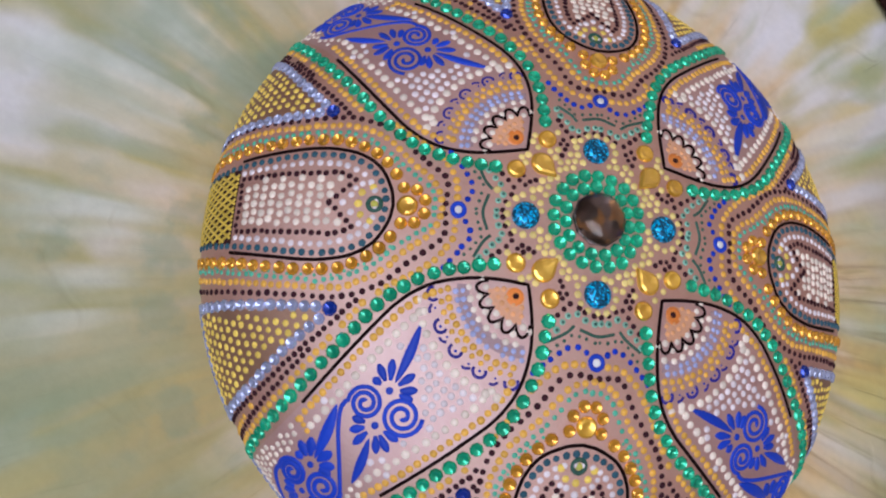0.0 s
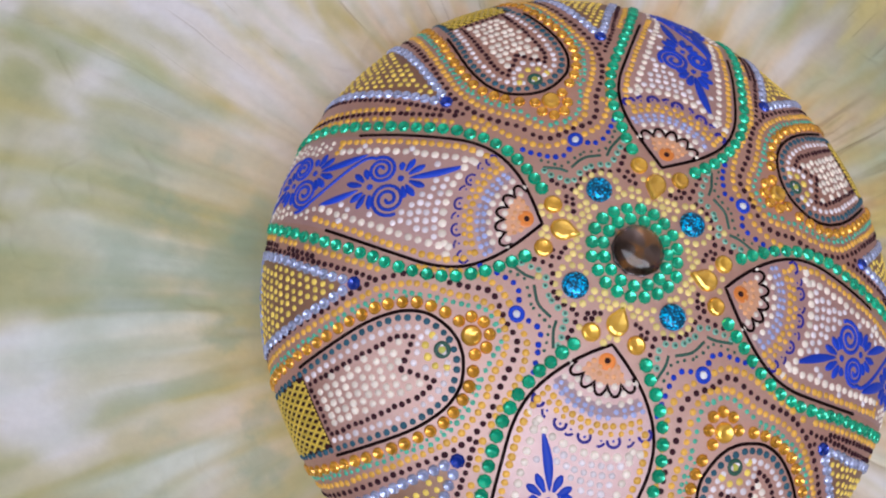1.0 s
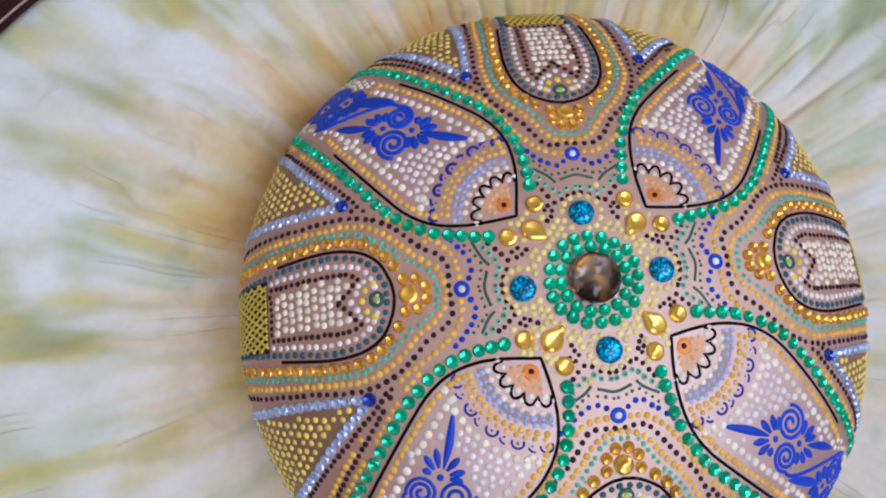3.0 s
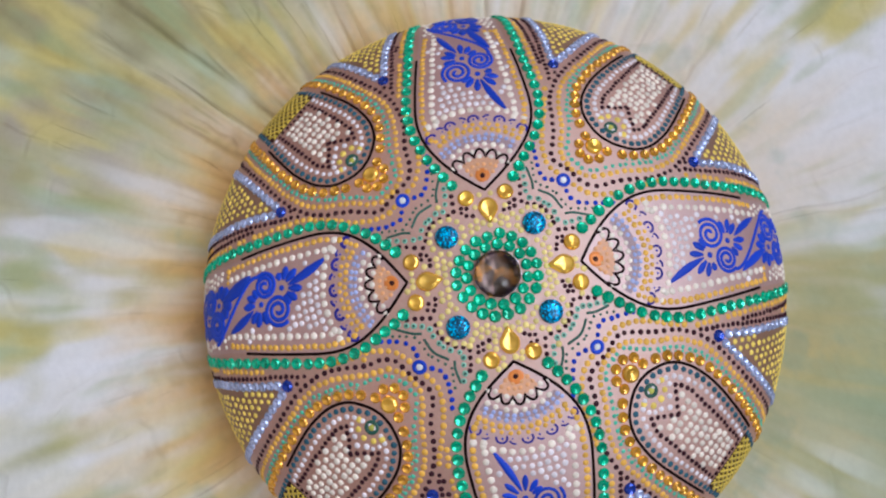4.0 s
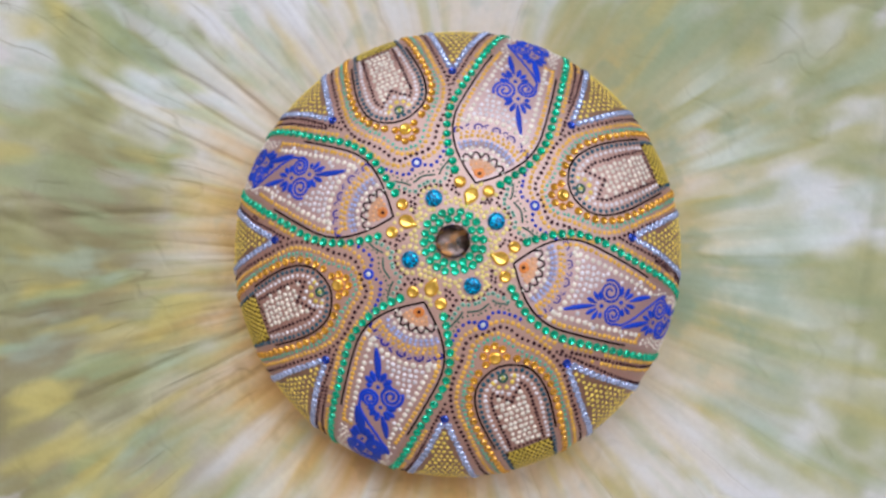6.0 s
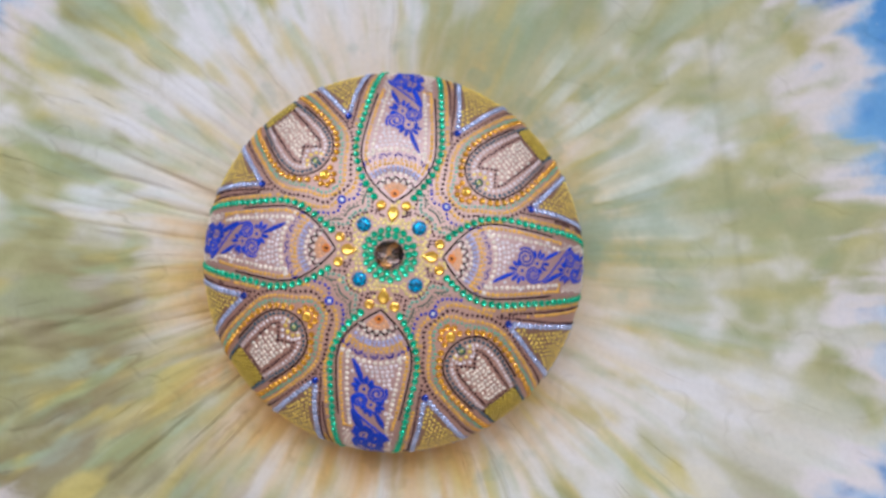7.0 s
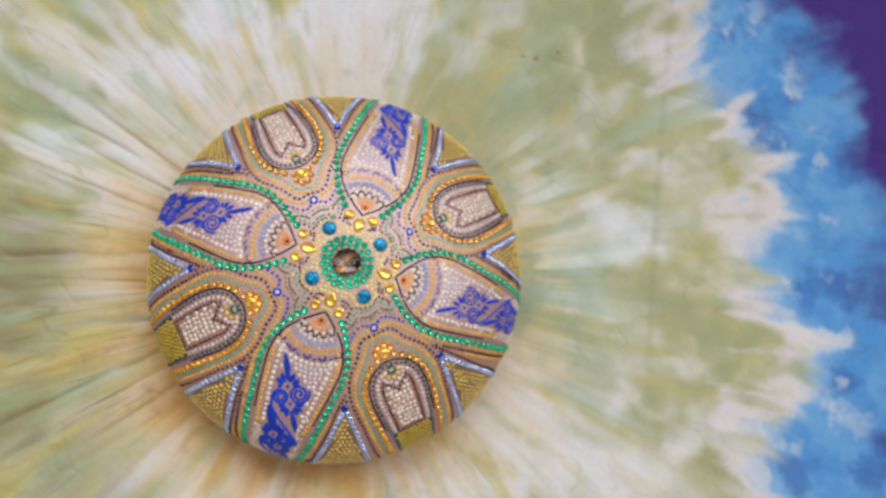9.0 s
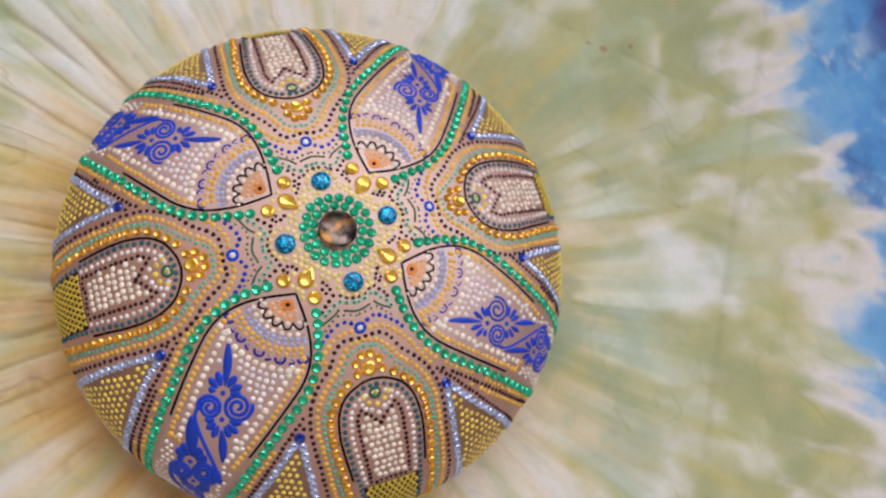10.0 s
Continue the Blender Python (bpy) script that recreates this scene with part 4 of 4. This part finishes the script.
def fish_panel(axis, end, tail, bloom):
    edge = smooth_line(FISH_EDGE, 0.9)
    drawn = [p for p in edge if p[0] < end]
    stroke("fish_outline", flip(drawn[::-1], -1) + flip(drawn, 1)[1:], axis, 1.15, INK, 0.5, "raised black contour line")
    long_edge = smooth_line(FISH_EDGE + [(135, 14.6), (158, 13.5)], 0.8)
    whole = [Vector((p[0], -p[1])) for p in long_edge[::-1]] + long_edge[1:]
    dot_row("slate_dot", [p for p in shifted(whole, -2.1)], axis, 3.05, 2.35)
    body = [p for p in whole if p[0] < tail + 1]
    dot_row("white_dot", shifted(body, -4.9), axis, 2.95, 2.1)
    hull = [tuple(p) for p in shifted(whole, -3.5)]
    # brown chevron
    for side in (1, -1):
        dot_row("brown_dot", flip([(tail, 9.0), (98, 9.4), (82, 9.6), (78, 9.2), (74.4, 7.4)], side), axis, 2.4, 1.95)
        dot_row("brown_dot", flip([(76.2, 5.6), (79, 2.6), (81.8, 0.4)], side), axis, 2.4, 1.95)
    dot_row("brown_dot", [(tail + 0.5, 6.8), (tail, 0), (tail + 0.5, -6.8)], axis, 2.3, 1.8)
    # body scales
    for k in range(14):
        u = tail - 2.7 - 3.1 * k
        for j in range(-3, 4):
            v = 2.8 * (j + (0.0 if k % 2 else 0.22))
            if abs(v) < 8.2 and u > 83.5 - abs(v) * 1.05 and free(*spin(u, v, axis), 0.7):
                dot("cream_dot", *spin(u, v, axis), 2.55, 0.17)
    # eye
    ring = stroke("eye_ring", loop_line(68.2, 0, 1.95), axis, 1.5, PINE, 0.5, "dark green ring of the eye")
    disc("eye", 68.2, 0, axis, 2.2, LIME, 0.5, "yellow-green eye dot", under=ring)
    for a in (-84, -42, 0, 42, 84):
        dot("straw_dot", *spin(68.6 + 4.6 * math.cos(radians(a)), 5.2 * math.sin(radians(a)), axis), 2.5)
    for u, v in ((77.4, 0), (75.2, 2.8), (75.2, -2.8), (72.0, 8.0), (72.0, -8.0), (74.6, 0.9)):
        if free(*spin(u, v, axis), 0.8):
            dot("white_dot", *spin(u, v, axis), 2.3)
    for k in range(12):
        for j in range(-5, 6):
            u, v = 65.5 + 2.2 * k, 2.5 * (j + 0.5 * (k % 2))
            if u < 84 and abs(v) < 12 and not (u > 77.5 - abs(v) * 0.2 and abs(v) < 8.5 and u > 82 - abs(v)) and inside(u, v, hull) and free(*spin(u, v, axis), 0.85):
                dot("white_dot", *spin(u, v, axis), 1.95)
    # straw-coloured net at the tail
    ground_patch("net_ground", [(tail + 1.8 + 2 * k, -13.0) for k in range(22)], [(tail + 1.8 + 2 * k, 13.0) for k in range(22)], axis, MAROON)
    for k in range(-14, 20):
        for lean in (1, -1):
            line = []
            for j in range(0, 46):
                u = tail + 2.3 + j
                v = lean * (-14 + k * 2.9 + j * 0.62)
                if abs(v) < 12.6 - (u - tail) * 0.02 and u < 158:
                    line.append((u, v))
            if len(line) > 2:
                stroke("net_line", line, axis, 1.05, STRAW, 0.5 if lean > 0 else 0.62, block=False)
    # golden stones
    for side in (1, -1):
        gem_row("gold_rhinestone", flip(smooth_line(GOLD_EDGE, 1.0), side), axis, 4.5, 3.95)
    gem("gold_cabochon", *spin(58.3, 0, axis), 6.4)
    for k in range(6):
        a = radians(180 + (k - 2.5) * 42)
        gem("gold_rhinestone", *spin(58.3 + bloom * math.cos(a), bloom * math.sin(a), axis), 3.9)
    for side in (1, -1):
        mint = smooth_line(MINT_EDGE, 0.8)
        dot_row("mint_dot", flip(mint, side), axis, 2.6, 1.75, 0.2)
        dot_row("mint_dot", [p for p in flip(shifted(mint, -1.4), side) if p[0] > 62], axis, 2.2, 1.15, 0.2)
        dot_row("yellow_dot", flip(AMBER_EDGE, side), axis, 2.65, 2.35)
        dot_row("brown_dot", flip(BROWN_EDGE, side), axis, 3.0, 2.05)


def star_point(axis):
    """What lies between the middle and a fish."""
    gem("glitter_cabochon", *spin(21.6, 0, axis), 8.3)
    for k in range(13):
        a = 2 * math.pi * k / 13
        u, v = 21.6 + 6.0 * math.cos(a), 6.0 * math.sin(a)
        if u > 16.6:
            dot("pale_dot", *spin(u, v, axis), 2.3)
    ring = stroke("ring_line", loop_line(42.6, 0, 1.9), axis, 1.5, ULTRA, 0.5, "ultramarine ring")
    disc("ring_pearl", 42.6, 0, axis, 2.4, WHITE, 0.5, "white dot in the blue ring", under=ring)
    for side in (1, -1):
        dot_row("blue_dot", flip([(40.0, 3.3), (38.4, 6.6), (40.2, 10.4), (43, 14.2), (46, 17.6)], side), axis, 2.75, 2.05)
        dot_row("pine_dot", flip([(36.9, 0.8), (35.9, 4.2), (35.1, 7.4), (37, 10.2), (40, 13.4)], side), axis, 2.3, 1.2)
        dot_row("aqua_dot", flip([(30.7, 0.9), (29.9, 4.4), (28.4, 6.7), (31.2, 9.9), (35.6, 14.2)], side), axis, 2.75, 2.25, 0.2)
        dot_row("brown_dot", flip([(28.6, 1.1), (27.4, 4.2), (25.2, 7.2), (27.2, 9.8), (31.4, 13.2)], side), axis, 2.75, 1.85)
        stroke("star_line", flip([tuple(p) for p in smooth_line([(32.2, 6.9), (34.6, 9.3), (37.2, 14.0)], 0.8)], side), axis, 1.0, PINE, 0.3)
        for q, w in ((20.6, 9.9), (22.4, 9.0), (22.2, 11.2), (18.8, 10.9), (24.0, 10.3)):
            dot("brown_dot", *spin(q, w * side, axis), 1.75, 0.2)
        dot_row("yellow_dot", flip([(43.4, 3.8), (43.6, 8.4), (46.8, 13.8), (52, 18.5), (58.5, 22.5), (64, 26.2)], side), axis, 2.7, 2.35)
    stroke("star_line", [tuple(p) for p in smooth_line([(33.3, 5.3), (34.9, 0), (33.3, -5.3)], 0.8)], axis, 1.0, PINE, 0.3)


def leaf_foot(axis):
    """The golden drop and stones at the tip of a leaf panel."""
    gem("teardrop_gem", *spin(22.6, -0.3, axis), 7.0, math.pi)
    gem("gold_cabochon", *spin(27.4, 6.9, axis), 5.9)
    gem("gold_cabochon", *spin(27.4, -7.2, axis), 5.9)


def wedge(axis, du, side):
    """A triangle framed with clear stones; side: where the leaf panel lies."""
    def moved(line):
        return [(p[0] + du * max(0.0, min(1.0, (139 - p[0]) / 50)), p[1]) for p in line]

    gem("navy_rhinestone", *spin(84.4 + du, 0, axis), 4.7)
    inner = [(88.3, 1.9), (101.8, 7.4), (118, 15.0), (139, 23)]
    outer = [(88.3, -1.9), (97, -5.3), (113, -11.1), (139, -19)]
    for line in (inner, outer):
        gem_row("clear_rhinestone", flip(moved(line), side), axis, 3.65, 3.8)
    gem_row("clear_rhinestone", flip([(139.5, 20), (141.5, 10), (142, 0), (141.5, -8), (139.5, -16.5)], side), axis, 3.65, 3.7)
    dot_row("brown_dot", flip(moved([(79, 1.0), (84, 3.6), (101, 10.4), (118, 17.9), (139, 26), (156, 31)]), side), axis, 2.4, 2.0)
    for q, w in ((80.6, -1.2), (78.6, 1.6), (76.4, 0.2), (80.8, 1.4)):
        if free(*spin(q + du, w * side, axis), 0.5):
            dot("brown_dot", *spin(q + du, w * side, axis), 1.8, 0.2)
    ground_patch("wedge_ground", flip([(88.5 + du + (50 - du) * k / 17, -1.0 - (17.6) * k / 17) for k in range(18)], side), flip([(88.5 + du + (50 - du) * k / 17, 1.0 + 20.6 * k / 17) for k in range(18)], side), axis, OCHRE, "brown ground inside the triangle")
    tri = flip([(91 + du, 0), (138, 20), (139.5, 0), (138, -16.5)], side)
    for k in range(17):
        for j in range(-9, 10):
            u, v = 92.5 + du + 3.05 * k, (3.25 * j + (1.62 if k % 2 else 0)) * (0.9 + 0.1 * k / 16)
            if inside(u, v, tri) and free(*spin(u, v, axis), 0.75):
                dot("straw_dot", *spin(u, v, axis), 2.2, 0.18)


# turn of each panel, how far out its contour runs, then how wet a leaf's stencil was or where a fish ends and how wide its golden flower is
LEAVES = ((2.5, 100, 1.0), (90.6, 101.5, 1.12), (179.7, 92, 1.15), (268.9, 98.5, 1.38))
FISHES = ((44.7, 115, 112.5, 5.7), (134.2, 112, 115.0, 5.1), (223.4, 106.5, 106.0, 5.3), (313.5, 106.5, 109.5, 5.4))
# turn, distance of the dark blue stone, side of the leaf panel
WEDGES = ((67.1, 83.9, 1), (24.3, 89.7, -1), (-23.7, 81.1, 1), (-69.4, 86.5, -1), (-114.3, 85.0, 1), (-158.6, 90.1, -1), (156.6, 87.9, 1), (112.4, 88.3, -1))
for axis, _, _ in LEAVES:
    leaf_foot(axis)
for axis, *_ in FISHES:
    star_point(axis)
for axis, end, load in LEAVES:
    leaf_panel(axis, end, load)
for axis, end, tail, bloom in FISHES:
    fish_panel(axis, end, tail, bloom)
for axis, away, side in WEDGES:
    wedge(axis, away - 84.4, side)


def border_rows(axis):
    """Yellow rows that follow the green stones wherever there is room."""
    for side in (1, -1):
        for off, size, kind in ((3.3, 2.35, "yellow_dot"), (5.7, 2.0, "brown_dot"), (7.8, 2.25, "yellow_dot")):
            line = [p for p in shifted(smooth_line(GREEN_EDGE, 1.0), off) if p[0] > (44 if off < 4 else 66)]
            for p in spaced(line, size * 1.2):
                x, y = spin(p[0], p[1] * side, axis)
                if free(x, y, size * 0.46):
                    dot(kind, x, y, size)


for axis, _, _ in LEAVES:
    border_rows(axis)


def fill_star():
    """Yellow dots wherever the star has room left."""
    for i in range(-16, 17):
        for j in range(-16, 17):
            x, y = 2.4 * (i + 0.5 * (j % 2)), 2.1 * j
            if 15.8 < math.hypot(x, y) < 31.5 and free(x, y, 0.8):
                dot("pale_dot", x, y, 2.3)


fill_star()


def lay_gems():
    for kind, x, y, size, turn, tall in gem_list:
        me, label = GEMS[kind]
        part(kind, me, dome, label, seat(x, y, size, turn, 0.05, tall))


def lay_dots():
    """The dots nearest the top are single parts; the many farther down are joined by colour."""
    for kind, rows in dots.items():
        gloss = dict(rough=0.6, coat=0.0, spec=0.1) if kind in ("brown_dot", "slate_dot", "blue_dot") else dict(rough=0.45, coat=0.12)
        loose_m, fused_m = paint(kind + "_paint", PAINTS[kind], **gloss), paint(kind + "_paint_field", PAINTS[kind], joined=True, **gloss)
        v, f, me = unit_dot(kind, loose_m)
        if kind == "aqua_dot":
            me.materials.append(PINE)
            for k in range(2, len(f), 3):
                me.polygons[k].material_index = 1
        rows = sorted(rows, key=lambda q: math.hypot(q[0], q[1]))
        for x, y, size in rows[:300]:
            part(kind, me, dome, WORDS[kind], seat(x, y, size))
        rest = rows[300:]
        if rest:
            base = np.c_[np.array(v), np.ones(len(v))]
            verts = np.concatenate([base @ np.array(seat(x, y, s)).T for x, y, s in rest])[:, :3]
            faces = [tuple(i + k * len(v) for i in q) for k in range(len(rest)) for q in f]
            part(kind + "_field", mesh_of(kind + "_field", verts.tolist(), faces, fused_m), dome, "many " + WORDS[kind].replace("dot", "dots"), kind="stuff")


lay_gems()
lay_dots()

# ---- the dark case at the cloth's southern side ----


def build_case():
    """A flat leather case; its front edge sags in a slow curve."""
    top, thick = CLOTH_Z + 0.018, 0.015
    front = [(-0.051 + 0.25 * k / 16, -0.227 - 0.020 * math.sin(math.pi * (k / 16) ** 0.7) - 0.012 * k / 16 - 0.006 * (1 - k / 16)) for k in range(17)]
    rim = front + [(0.19, -0.42), (-0.09, -0.41), (-0.055, -0.290)]
    bm = bmesh.new()
    face = bm.faces.new([bm.verts.new((x, y, top - thick)) for x, y in rim])
    out = bmesh.ops.extrude_face_region(bm, geom=[face])
    for q in out["geom"]:
        if isinstance(q, bmesh.types.BMVert):
            q.co.z = top
    bmesh.ops.recalc_face_normals(bm, faces=bm.faces)
    bmesh.ops.bevel(bm, geom=list(bm.edges), offset=0.0025, segments=3, affect="EDGES")
    me = bpy.data.meshes.new("case_body")
    bm.to_mesh(me)
    bm.free()
    me.materials.append(leather())
    case = tagged(new("leather_case"), "dark maroon leather case with a pale piped rim", "case")
    part("case_body", me, case)
    pipe = bpy.data.curves.new("piping", "CURVE")
    pipe.dimensions, pipe.bevel_depth, pipe.bevel_resolution = "3D", 0.0006, 2
    sp = pipe.splines.new("POLY")
    sp.points.add(len(rim) - 1)
    for q, (x, y) in zip(sp.points, rim):
        q.co = (x, y, top - thick / 2, 1)
    sp.use_cyclic_u = True
    pm, nt, p = material("pale_piping")
    wire(nt, mixed(nt, noise_of(nt, where(nt), 300.0, 3.0), (0.30, 0.20, 0.20), (0.42, 0.30, 0.30)), p.inputs["Base Color"])
    p.inputs["Roughness"].default_value = 0.5
    pipe.materials.append(pm)
    part("piping", pipe, case, "thin pale piping")


build_case()
